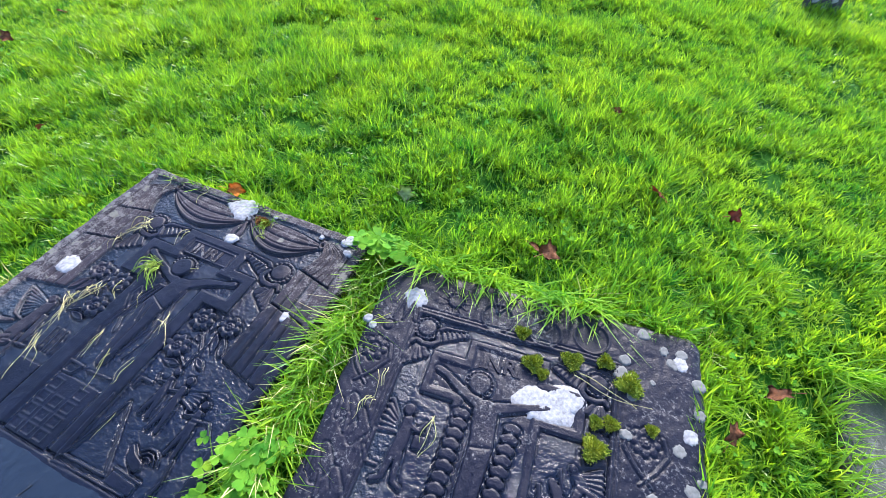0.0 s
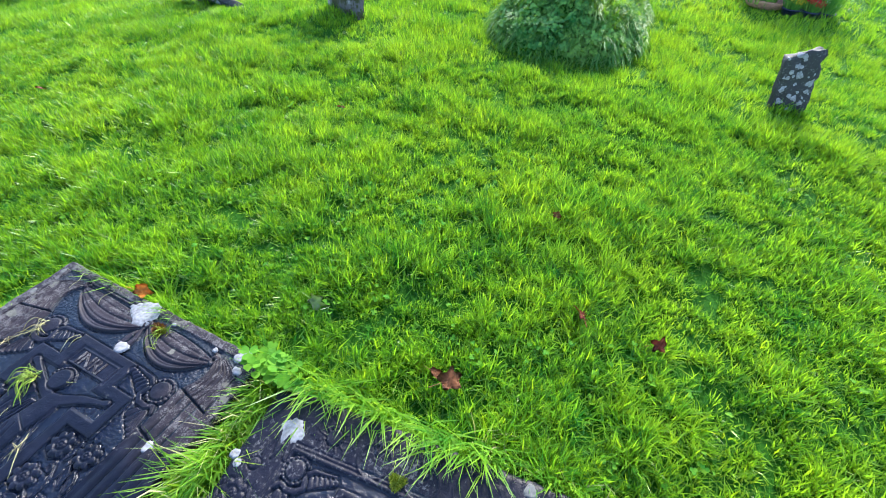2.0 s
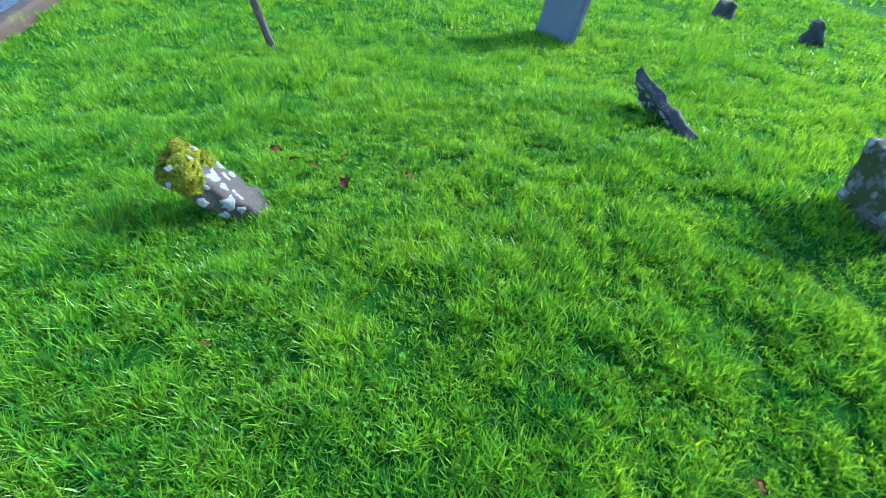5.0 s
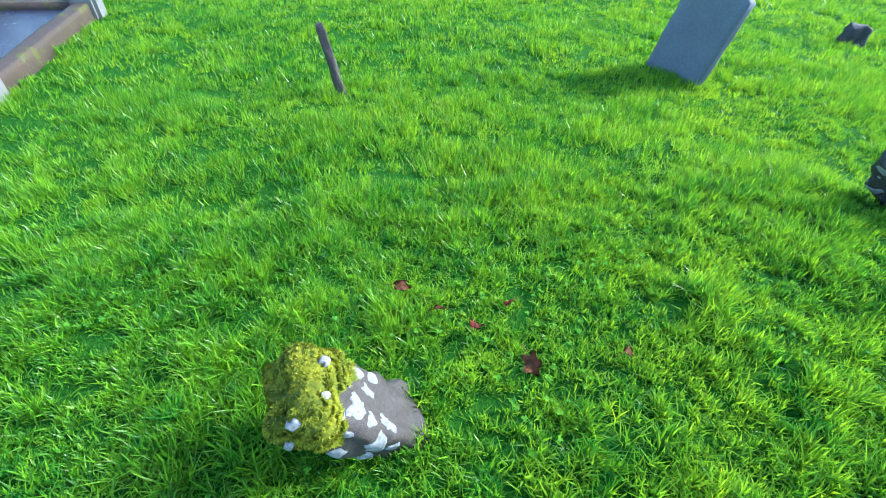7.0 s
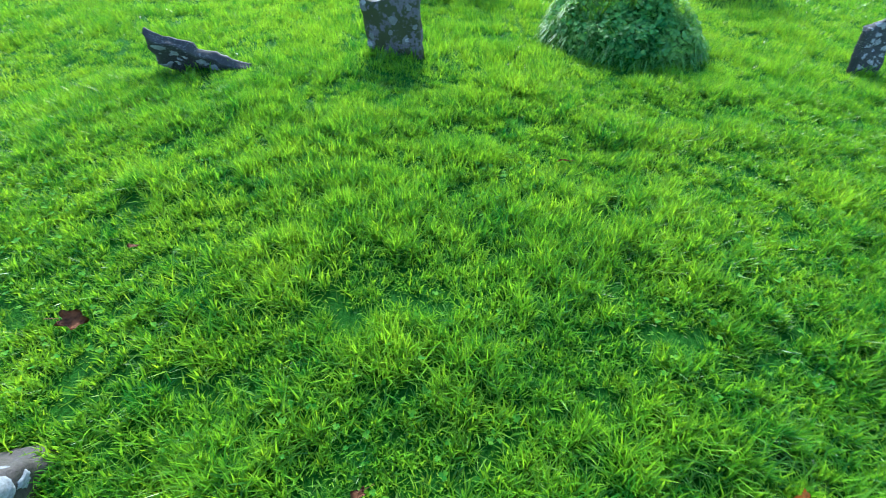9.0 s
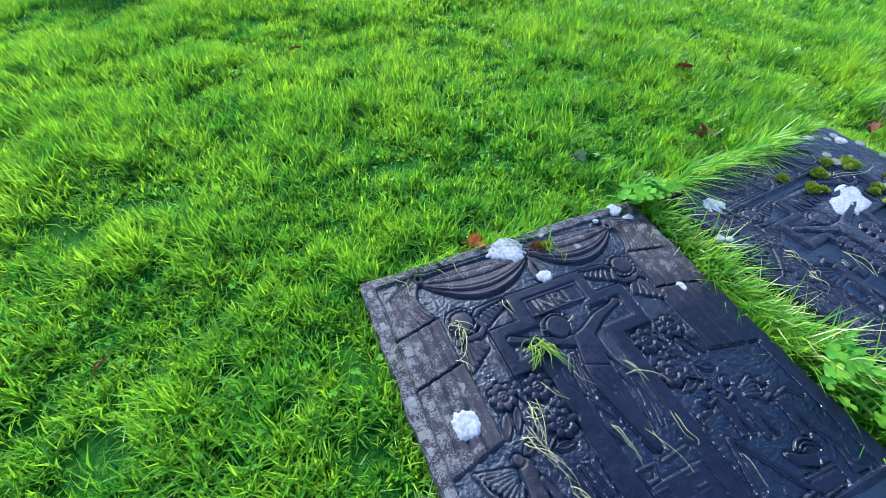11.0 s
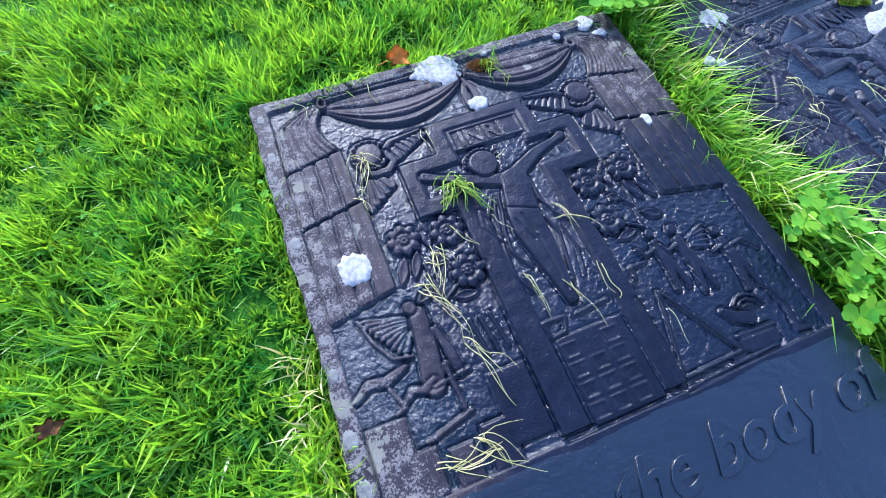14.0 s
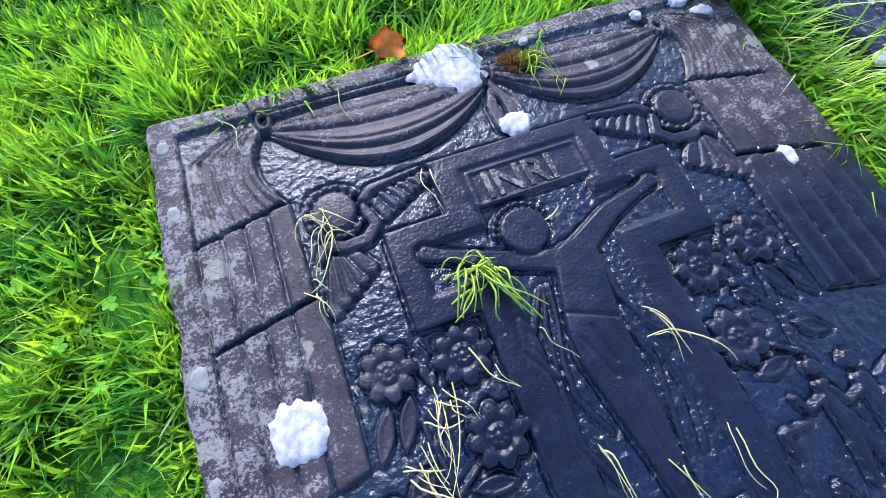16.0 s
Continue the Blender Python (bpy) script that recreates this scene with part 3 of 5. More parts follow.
    h = ridge(h, X, Y, low, 0.007, (1.115, -1.06, 0.005), (1.13, -1.12, 0.006), (1.12, -1.185, 0.007), (1.15, -1.19, 0.005))
    h = ridge(h, X, Y, low, 0.007, (1.08, -0.93, 0.004), (1.14, -0.92, 0.005), (1.17, -0.96, 0.004))
    # moulding across the foot of the carved field
    h = level(h, box(X, Y, 0.02, 0.44, -1.222, -1.2), -0.001, 0.016)
    h = h + (h < -0.0065) * 0.0026 * (vnoise(X, Y, 0.010, 10) - 0.5)
    return h + 0.0012 * (vnoise(X, Y, 0.018, 2) - 0.5) + 0.0025 * (vnoise(X, Y, 0.09, 3) - 0.5)


def relief_b(X, Y):
    low = -0.009
    h = low * soft(box(X, Y, 0.2, 0.955, -1.6, -0.225), 0.006)
    h = level(h, np.abs(box(X, Y, 0.19, 0.965, -1.62, -0.215)) - 0.006, 0.004, 0.005, 0.004)
    h = groove(h, np.abs(box(X, Y, 0.165, 0.99, -1.65, -0.19)), 0.003, 0.004)
    # rayed disc and three ringed discs along the head
    rad, ang = np.hypot(X - 0.31, Y + 0.123), np.arctan2(Y + 0.123, X - 0.31)
    h = level(h, rad - 0.03 - 0.036 * np.clip(np.cos(ang * 12), 0, 1) ** 2, 0.003, 0.005, 0.004)
    h = level(h, rad - 0.03, 0.005, 0.004, 0.004)
    for cx, cy, r in ((0.49, -0.145, 0.062), (0.685, -0.155, 0.06), (0.862, -0.12, 0.066)):
        rad = np.hypot(X - cx, Y - cy)
        h = h - 0.004 * soft(rad - r, 0.006)
        h = h + 0.005 * soft(np.abs(rad - r) - 0.004, 0.005)
        for k in range(3):
            h = ridge(h, X, Y, -0.003, 0.006, (cx, cy + 0.02, 0.003), (cx - 0.045 + 0.045 * k, cy + r + 0.03, 0.005))
    # cross in steps, name board
    cross = np.minimum(np.minimum(box(X, Y, 0.415, 0.725, -0.55, -0.272), box(X, Y, 0.29, 0.87, -0.527, -0.36)), box(X, Y, 0.42, 0.72, -1.6, -0.5))
    h = level(h, cross, 0.001, 0.004, 0.004)
    sunk = np.minimum(box(X, Y, 0.45, 0.69, -1.6, -0.3), box(X, Y, 0.325, 0.835, -0.492, -0.395))
    h = level(h, sunk, -0.0065, 0.004, 0.004)
    # plain figure between two plaited bands
    rad, ang = np.hypot(X - 0.49, Y + 0.438), np.arctan2(Y + 0.438, X - 0.49)
    h = level(h, rad - 0.054, -0.001, 0.005, 0.004)
    h = h - soft(rad - 0.053, 0.003) * 0.004 * np.clip(np.cos(ang * 20) * 1.5, 0, 1)
    body = limb(X, Y, (0.535, -0.53, 0.044), (0.545, -0.64, 0.04), (0.535, -0.80, 0.036), (0.53, -1.0, 0.02))
    arms = np.minimum(limb(X, Y, (0.51, -0.51, 0.022), (0.42, -0.47, 0.016), (0.365, -0.435, 0.012), (0.335, -0.425, 0.014)), limb(X, Y, (0.56, -0.51, 0.022), (0.66, -0.475, 0.016), (0.74, -0.45, 0.013)))
    h = level(h, np.minimum(body, arms), 0.002, 0.006, 0.005)
    h = h + 0.003 * np.sqrt(np.clip(-body / 0.045, 0, 1))
    h = level(h, rad - 0.04, 0.004, 0.006, 0.005)
    h = groove(h, seg(X, Y, (0.54, -0.74), (0.532, -0.98)), 0.003, 0.004)
    h = groove(h, seg(X, Y, (0.505, -0.66), (0.58, -0.645)), 0.003, 0.004)
    for i in range(14):
        for cx, lean in ((0.457, -0.0022), (0.635, -0.0035)):
            h = level(h, np.hypot((X - cx - lean * i) * 0.8, (Y + 0.56 + 0.036 * i) * 1.25) - 0.024, 0.002, 0.006, 0.006)
    # winged heads
    h = winged_head(h, 0.26 + (X - 0.238) * 1.12, -0.287 + (Y + 0.277) * 1.12, 0.0)
    h = winged_head(h, 0.26 - (X - 0.902) * 1.12, -0.287 + (Y + 0.304) * 1.12, 0.0)
    # flowers and scrolls in the margins
    for cx, cy in ((0.072, -0.42), (1.072, -0.465)):
        h = blossom(h, X, Y, (cx, cy), 0.05, 0.004)
        for s in (-1, 1):
            h = ridge(h, X, Y, -0.002, 0.006, (cx + 0.055 * s, cy + 0.03, 0.004), (cx + 0.072 * s, cy - 0.03, 0.006), (cx + 0.03 * s, cy - 0.09, 0.006), (cx - 0.02 * s, cy - 0.14, 0.004))
    for x in (0.11, 0.15):
        h = ridge(h, X, Y, -0.002, 0.006, (x - 0.02, -0.27, 0.005), (x, -0.17, 0.006), (x + 0.025, -0.26, 0.005))
    h = level(h, np.hypot(X - 0.085, Y + 0.31) - 0.02, 0.003, 0.005, 0.005)
    # small winged upright shape with a box, and broken shapes below
    h = fan(h, X, Y, ((0.262, -0.65), (0.262, -0.685)), ((0.212, -0.585), (0.2, -0.69)), 6, 0.009, -0.002)
    trunk = limb(X, Y, (0.29, -0.635, 0.018), (0.287, -0.72, 0.022), (0.28, -0.75, 0.02))
    legs = np.minimum(limb(X, Y, (0.275, -0.75, 0.014), (0.262, -0.83, 0.010), (0.235, -0.845, 0.008)), limb(X, Y, (0.296, -0.75, 0.014), (0.305, -0.83, 0.010), (0.33, -0.845, 0.008)))
    reach = limb(X, Y, (0.30, -0.65, 0.01), (0.335, -0.665, 0.008), (0.35, -0.63, 0.007))
    h = level(h, np.minimum(np.minimum(trunk, legs), reach), 0.0, 0.006, 0.005)
    h = level(h, np.hypot(X - 0.282, Y + 0.6) - 0.021, 0.001, 0.005, 0.005)
    h = level(h, box(X, Y, 0.325, 0.368, -0.72, -0.675), 0.0, 0.005, 0.005)
    h = ridge(h, X, Y, low, 0.007, (0.175, -0.76, 0.005), (0.2, -0.8, 0.006), (0.235, -0.8, 0.005))
    for x, y in ((0.08, -0.62), (0.125, -0.66), (0.06, -0.80), (0.12, -0.86), (0.85, -0.62), (0.79, -0.68), (0.9, -0.70), (0.26, -0.98), (0.84, -0.88), (1.08, -0.72)):
        h = level(h, limb(X, Y, (x, y, 0.014), (x + 0.03, y - 0.05, 0.018), (x + 0.005, y - 0.1, 0.009)), -0.001, 0.006, 0.005)
        h = ridge(h, X, Y, -0.004, 0.006, (x - 0.04, y - 0.02, 0.005), (x - 0.03, y - 0.08, 0.006))
    h = fan(h, X, Y, ((0.86, -0.64), (0.87, -0.67)), ((0.94, -0.60), (0.945, -0.69)), 6, 0.010, -0.002)
    return h + 0.0022 * (vnoise(X, Y, 0.02, 4) - 0.5) + 0.005 * (vnoise(X, Y, 0.12, 5) - 0.5)


def carved_block(name, x0, x1, foot, top, bottom, relief, res, fine_to, mat, wear, corner, field_mat=None, wet_mat=None, head=0.0, field_at=-0.0115):
    """A ledger slab: a worn outline, carved upper face, rough sides down into the turf."""
    xs = np.linspace(x0, x1, int((x1 - x0) / res) + 1)
    ys = np.concatenate([np.arange(head, fine_to, -res), np.arange(fine_to, foot, -0.02), [foot]])
    X, Y = np.meshgrid(xs, ys, indexing="ij")
    H = relief(X, Y)
    d = np.minimum(np.minimum(X - x0, x1 - X), np.minimum(head - Y, Y - foot))
    worn = wear * (0.4 + 1.2 * vnoise(X, Y, 0.06, 6))
    Z = top + H - worn * np.exp(-np.clip(d, 0, 1) / (wear * 0.9))
    # wavering outline, rounded corners
    wob = 0.012 * (vnoise(X, Y, 0.11, 7) - 0.5) + 0.006 * (vnoise(X, Y, 0.03, 8) - 0.5)
    ex = np.exp(-np.minimum(X - x0, x1 - X) / 0.02)
    ey = np.exp(-np.minimum(head - Y, Y - foot) / 0.02)
    X2, Y2 = X + wob * ex, Y + wob * ey
    cx, cy = (x0 + x1) / 2, (foot + head) / 2
    qx, qy = (x1 - x0) / 2 - np.abs(X - cx), (head - foot) / 2 - np.abs(Y - cy)
    cut = np.clip(corner - qx - qy, 0, None) * 0.5 * np.exp(-(qx + qy) / corner)
    X2, Y2 = X2 - np.sign(X - cx) * cut, Y2 - np.sign(Y - cy) * cut
    nx, ny = X.shape
    v = np.stack([X2, Y2, Z], -1).reshape(-1, 3)
    i, j = np.meshgrid(np.arange(nx - 1), np.arange(ny - 1), indexing="ij")
    k = (i * ny + j).ravel()
    f = np.stack([k, k + 1, k + ny + 1, k + ny], 1)
    ring = np.concatenate([np.arange(nx) * ny, (nx - 1) * ny + np.arange(1, ny), np.arange(nx - 2, -1, -1) * ny + ny - 1, np.arange(ny - 2, 0, -1)])
    rows, faces, last = [v], [f], ring
    count = len(v)
    for dep, out in ((0.35, 0.004), (1.0, 0.006)):
        w = v[ring].copy()
        w[:, 2] = w[:, 2] * (1 - dep) + bottom * dep
        away = w[:, :2] - np.array([cx, cy])
        w[:, :2] += np.sign(away) * out * (vnoise(w[:, 0] + w[:, 1], w[:, 2], 0.05, 9) - 0.2)[:, None]
        ids = count + np.arange(len(ring))
        count += len(ring)
        rows.append(w)
        faces.append(np.stack([last, np.roll(last, -1), np.roll(ids, -1), ids], 1))
        last = ids
    me = mesh_from(name, np.concatenate(rows), np.concatenate(faces), mat)
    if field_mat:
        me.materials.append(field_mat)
        # faces cut deeper than field_at, grooves included, take the darker, bluer stone
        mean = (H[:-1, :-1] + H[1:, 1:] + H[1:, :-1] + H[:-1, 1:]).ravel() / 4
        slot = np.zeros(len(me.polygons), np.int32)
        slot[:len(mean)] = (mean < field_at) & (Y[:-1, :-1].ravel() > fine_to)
        if wet_mat:
            me.materials.append(wet_mat)
            foot_part = (Y[:-1, :-1] < -1.232 + 0.02 * vnoise(X[:-1, :-1], Y[:-1, :-1], 0.1, 3)).ravel()
            slot[:len(mean)] = np.where(foot_part, 2, slot[:len(mean)])
        me.polygons.foreach_set("material_index", slot)
    return new(name, me), (X2, Y2, Z)


def patch(name, r, mat, parent, place, seed, thick=0.004, stretch=1.0, label=""):
    """A crust of lichen with a lobed outline, lying on a level face."""
    g = np.random.default_rng(seed)
    n, rings = 56, 5
    a = np.linspace(0, 2 * math.pi, n, endpoint=False)
    edge = 1 + sum(g.normal(0, 0.34 / k ** 0.95) * np.cos(k * a + g.random() * 7) for k in range(1, 20)) * 0.45 + g.normal(0, 0.02, n)
    vs = [[0, 0, thick * 1.1]]
    for q in range(1, rings + 1):
        s = q / rings
        for i in range(n):
            rr = r * s * (1 + (edge[i] - 1) * s)
            zz = thick * (1.0 - 0.95 * s ** 6) * (0.9 + 0.2 * g.random()) if q < rings else -0.006
            vs.append([rr * math.cos(a[i]) * stretch, rr * math.sin(a[i]), zz])
    tri = [[0, 1 + i, 1 + (i + 1) % n] for i in range(n)]
    for q in range(rings - 1):
        o = 1 + q * n
        for i in range(n):
            j = (i + 1) % n
            tri += [[o + i, o + n + i, o + n + j], [o + i, o + n + j, o + j]]
    me = mesh_from(name, np.array(vs), np.array(tri), mat)
    ob = attach(name, me, parent, label)
    ob.matrix_local = place
    return ob


def lettering(text, size, place, parent, mat, shear=0.0, rise=0.004, label=""):
    c = bpy.data.curves.new("lettering", "FONT")
    c.body, c.size, c.extrude, c.shear, c.offset = text, size, rise, shear, size * 0.008
    c.bevel_depth, c.resolution_u = 0.0012, 3
    tmp = bpy.data.objects.new("lettering_source", c)
    scene.collection.objects.link(tmp)
    me = bpy.data.meshes.new_from_object(tmp.evaluated_get(bpy.context.evaluated_depsgraph_get()))
    bpy.data.objects.remove(tmp)
    me.materials.clear()
    me.materials.append(mat)
    ob = attach("lettering", me, parent, label)
    ob.matrix_local = place
    return ob


def tuft(name, c, n, length, spread, mat, parent=None, width=0.004, seed=0, rise=1.0, flat=0.6):
    g = np.random.default_rng(seed)
    a = g.random(n) * 2 * math.pi
    rr = spread * np.sqrt(g.random(n))
    hgt = length * (0.55 + 0.6 * g.random(n))
    v, f = blades(c[0] + rr * np.cos(a), c[1] + rr * np.sin(a), np.full(n, c[2]), hgt * rise, np.full(n, width), a + g.normal(0, 0.5, n), hgt * flat * (0.5 + g.random(n)), g.random(n) * 3.2)
    return attach(name, mesh_from(name, v, f, mat), parent)


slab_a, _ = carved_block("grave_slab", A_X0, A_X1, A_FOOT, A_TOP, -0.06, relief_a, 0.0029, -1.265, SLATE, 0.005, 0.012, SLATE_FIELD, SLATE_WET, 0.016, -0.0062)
tagged(slab_a, "dark wet carved gravestone slab with drapery and cross relief", "grave slab", "carved slabs lying in the grass")
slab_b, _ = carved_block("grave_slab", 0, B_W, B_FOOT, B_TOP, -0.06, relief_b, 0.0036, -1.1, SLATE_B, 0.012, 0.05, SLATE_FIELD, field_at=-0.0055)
slab_b.matrix_world = pose(B_ORIGIN[0], B_ORIGIN[1], 0, 0, 0, math.degrees(B_TURN))
tagged(slab_b, "dark carved gravestone slab with mossy lichen-spotted corner", "grave slab", "carved slabs lying in the grass")
slab_c, _ = carved_block("grave_slab", 0, 0.9, -1.9, 0.10, -0.08, lambda X, Y: 0.012 * (vnoise(X, Y, 0.09, 5) - 0.5) + 0.005 * (vnoise(X, Y, 0.02, 4) - 0.5), 0.012, -1.85, GREEN_SLAB, 0.015, 0.08)
slab_c.matrix_world = pose(3.17, 0.17, 0, 0, 0, 2)
tagged(slab_c, "sunken grey-green algae-stained slab edged by grass", "grave slab", "carved slabs lying in the grass")

for x, y, r, s in ((0.555, -0.042, 0.062, 1.35), (0.118, -0.628, 0.05, 1.0), (0.648, -0.22, 0.03, 1.1), (1.113, -0.467, 0.026, 1.0), (1.15, -0.02, 0.032, 1.2), (1.175, -0.075, 0.022, 1.0), (1.02, -0.04, 0.012, 1.0), (0.75, -0.03, 0.01, 1.0)):
    patch("lichen_patch", r, LICHEN, slab_a, pose(x, y, A_TOP + (0.0025 if 0.1 < x < 1.1 else -0.002)), int(x * 1000), 0.003, s, "flat white lichen crust")
for y, r in ((-0.05, 0.02), (-0.2, 0.022), (-0.33, 0.018), (-0.5, 0.025), (-0.66, 0.02), (-0.78, 0.022), (-0.87, 0.02), (-1.02, 0.03), (-1.13, 0.03)):
    patch("lichen_patch", r, GREY_LICHEN, slab_a, pose(A_X0 + 0.024, y, A_TOP - 0.004), int(-y * 977), 0.005, 0.7, "pale grey lichen on the worn edge")
for x, y, r, s in ((0.14, -0.15, 0.055, 1.0), (0.725, -0.445, 0.075, 1.35), (1.195, -0.13, 0.034, 1.0), (1.215, -0.4, 0.035, 0.8), (-0.0, -0.305, 0.02, 1.0), (0.03, -0.33, 0.018, 1.0)):
    patch("lichen_patch", r, LICHEN, slab_b, pose(x, y, B_TOP), int(x * 777) + 5, 0.003, s, "flat white lichen crust")
patch("lichen_patch", 0.06, LICHEN, slab_b, pose(0.79, -0.40, B_TOP), 91, 0.003, 1.2, "flat white lichen crust")
g0 = np.random.default_rng(3)
for i in range(18):
    u, v = 1.26 - 0.3 * g0.random() ** 1.6, -0.02 - 0.75 * g0.random()
    patch("lichen_patch", 0.012 + 0.02 * g0.random(), GREY_LICHEN, slab_b, pose(u, v, B_TOP + 0.001), 300 + i, 0.0018, 1.0)
lettering("INRI", 0.079, pose(0.532, -0.359, A_TOP - 0.006), slab_a, SLATE, 0, 0.006, "raised carved letters on the name board")
lettering("the body of", 0.156, pose(0.47, -1.395, A_TOP - 0.0035, 0, 0, 0.5), slab_a, SLATE_WET, 0.35, 0.008, "raised slanting carved letters")
lettering("INRI", 0.088, pose(0.465, -0.372, B_TOP - 0.0065, 0, 0, 0), slab_b, SLATE_B, 0, 0.005, "raised carved letters on the cross")


def cushion(name, c, r, mat, parent, seed, n=420, label=""):
    """A moss cushion: a dome of short fine leaves."""
    g = np.random.default_rng(seed)
    a, q = g.random(n) * 2 * math.pi, np.sqrt(g.random(n))
    lump = 1 + 0.25 * np.cos(3 * a + seed)
    x, y = c[0] + r * q * np.cos(a) * lump, c[1] + r * q * np.sin(a) * lump
    z = c[2] + 0.5 * r * np.sqrt(np.clip(1 - q ** 2, 0, 1)) - 0.004
    v, f = blades(x, y, z, np.full(n, 0.012) * (0.6 + 0.8 * g.random(n)), np.full(n, 0.005), a + g.normal(0, 0.6, n), 0.008 * q + 0.003, g.random(n) * 3.2)
    bm = bmesh.new()
    bmesh.ops.create_icosphere(bm, subdivisions=3, radius=1.0)
    for w in bm.verts:
        k = r * (0.94 + 0.12 * noise.noise(w.co * 4))
        ang = math.atan2(w.co.y, w.co.x)
        k2 = k * (1 + 0.25 * math.cos(3 * ang + seed))
        w.co = Vector((c[0] + w.co.x * k2, c[1] + w.co.y * k2, c[2] + w.co.z * 0.5 * k - 0.003))
    core = part(name, bm, mat, parent, label)
    attach("moss_leaves", mesh_from("moss_leaves", v, f, mat), core)
    return core


for u, v, r in ((0.66, -0.30, 0.034), (0.80, -0.245, 0.035), (0.92, -0.21, 0.026), (1.01, -0.275, 0.046), (0.955, -0.44, 0.022), (0.905, -0.54, 0.04), (0.60, -0.185, 0.026), (0.905, -0.45, 0.02), (0.70, -0.33, 0.018), (1.09, -0.42, 0.016)):
    cushion("moss_cushion", (u, v, B_TOP), r, MOSS, slab_b, int(u * 500), label="rounded olive-green moss cushion")
cushion("moss_cushion", (0.70, -0.075, A_TOP - 0.004), 0.024, RUST_MOSS, slab_a, 23, 240, "small rust-red moss tuft")
cushion("moss_cushion", (0.735, -0.085, A_TOP), 0.022, GOLD_MOSS, slab_a, 17, 200, "tiny yellow-green moss tuft")


# ---- standing stones ----
def rough_block(w, d, h, seed, rough=0.05, taper=0.0, cuts=(10, 5, 14), edge=0.14, top=None, sink=0.15):
    """A hewn stone from the turf up: rounded arrises, lumpy faces, uneven top. Origin at ground level."""
    bm = bmesh.new()
    bmesh.ops.create_cube(bm, size=1.0)
    for ax, n in zip(range(3), cuts):
        es = [e for e in bm.edges if abs((e.verts[0].co - e.verts[1].co)[ax]) > 1e-5 and all(abs((e.verts[0].co - e.verts[1].co)[k]) < 1e-5 for k in range(3) if k != ax)]
        bmesh.ops.subdivide_edges(bm, edges=es, cuts=n, use_grid_fill=True)
    off = Vector((seed * 3.7, seed * 1.3, seed * 7.1))
    m = min(w, d, h)
    for v in bm.verts:
        p = Vector((v.co.x * w, v.co.y * d, v.co.z * (h + sink)))
        lim = Vector((w / 2, d / 2, (h + sink) / 2))
        r = edge * m
        core = Vector([max(-l + r, min(l - r, c)) for c, l in zip(p, lim)])
        out = p - core
        if out.length > 1e-6:
            p = core + out.normalized() * min(out.length, r)
        z01 = (p.z / (h + sink)) + 0.5
        p.x *= 1 - taper * z01
        p.y *= 1 - taper * 0.6 * z01
        if top:
            p.z += top(p.x / w) * z01 ** 4
        k = noise.noise_vector(p * 4.0 / max(0.3, w) + off) * rough * 0.6 + noise.noise_vector(p * 14 + off) * rough * 0.3
        p += k
        p.z += (h + sink) / 2 - sink
        v.co = p
    return bm


def lichens(ob, bm_data, spots, face, mat, thick=0.004):
    """Lichen crusts that follow the stone's face. spots: across, up, radius; face: the way they look."""
    from mathutils.bvhtree import BVHTree
    me = ob.data
    tree = BVHTree.FromPolygons([v.co.copy() for v in me.vertices], [tuple(p.vertices) for p in me.polygons])
    n = Vector(face).normalized()
    side = Vector((0, 0, 1)).cross(n)
    side = side.normalized() if side.length > 0.1 else Vector((1, 0, 0))
    up = n.cross(side)
    for k, (s, u, r) in enumerate(spots):
        g = np.random.default_rng(int(1000 * abs(s) + 770 * abs(u)) + k)
        m, rings = 26, 4
        a = np.linspace(0, 2 * math.pi, m, endpoint=False)
        edge = np.clip(1 + sum(g.normal(0, 0.42 / q ** 0.8) * np.cos(q * a + g.random() * 7) for q in range(1, 9)) * 0.75, 0.3, 2.2)
        vs, ok = [], True
        for q in range(rings + 1):
            for i in range(m if q else 1):
                f = q / rings
                rr = r * f * (1 + (edge[i] - 1) * f)
                o = side * (s + rr * math.cos(a[i])) + up * (u + rr * math.sin(a[i])) + n * 2.0
                hit = tree.ray_cast(o, -n)
                if hit[0] is None:
                    hit = tree.find_nearest(o - n * 2.0)
                vs.append(hit[0] + hit[1] * (thick if q < rings else -0.002))
        tri = [[0, 1 + i, 1 + (i + 1) % m] for i in range(m)]
        for q in range(rings - 1):
            o = 1 + q * m
            for i in range(m):
                j = (i + 1) % m
                tri += [[o + i, o + m + i, o + m + j], [o + i, o + m + j, o + j]]
        attach("lichen_patch", mesh_from("lichen_patch", np.array([list(v) for v in vs]), np.array(tri), mat), ob)


def standing(name, bm, mat, place, label, category="headstone", group=""):
    ob = part(name, bm, mat)
    ob.matrix_world = place
    return tagged(ob, label, category, group)


def spots(n, w, h, seed, lo=0.012, hi=0.04, base=0.0):
    g = np.random.default_rng(seed)
    return [((g.random() - 0.5) * w, base + g.random() * h, lo + (hi - lo) * g.random() ** 2) for _ in range(n)]


GROUP = "weathered headstones in the churchyard"
# lichen-spotted leaning stone
s1 = standing("headstone", rough_block(0.27, 0.09, 0.55, 1, 0.035, 0.0, top=lambda q: 0.06 * q), DARK_STONE, pose(3.52, 4.1, 0.03, -6, -10, 8), "small dark headstone leaning and spotted with white lichen", group=GROUP)
lichens(s1, None, spots(30, 0.24, 0.5, 4, 0.008, 0.028, 0.05), (0, -1, 0), LICHEN)
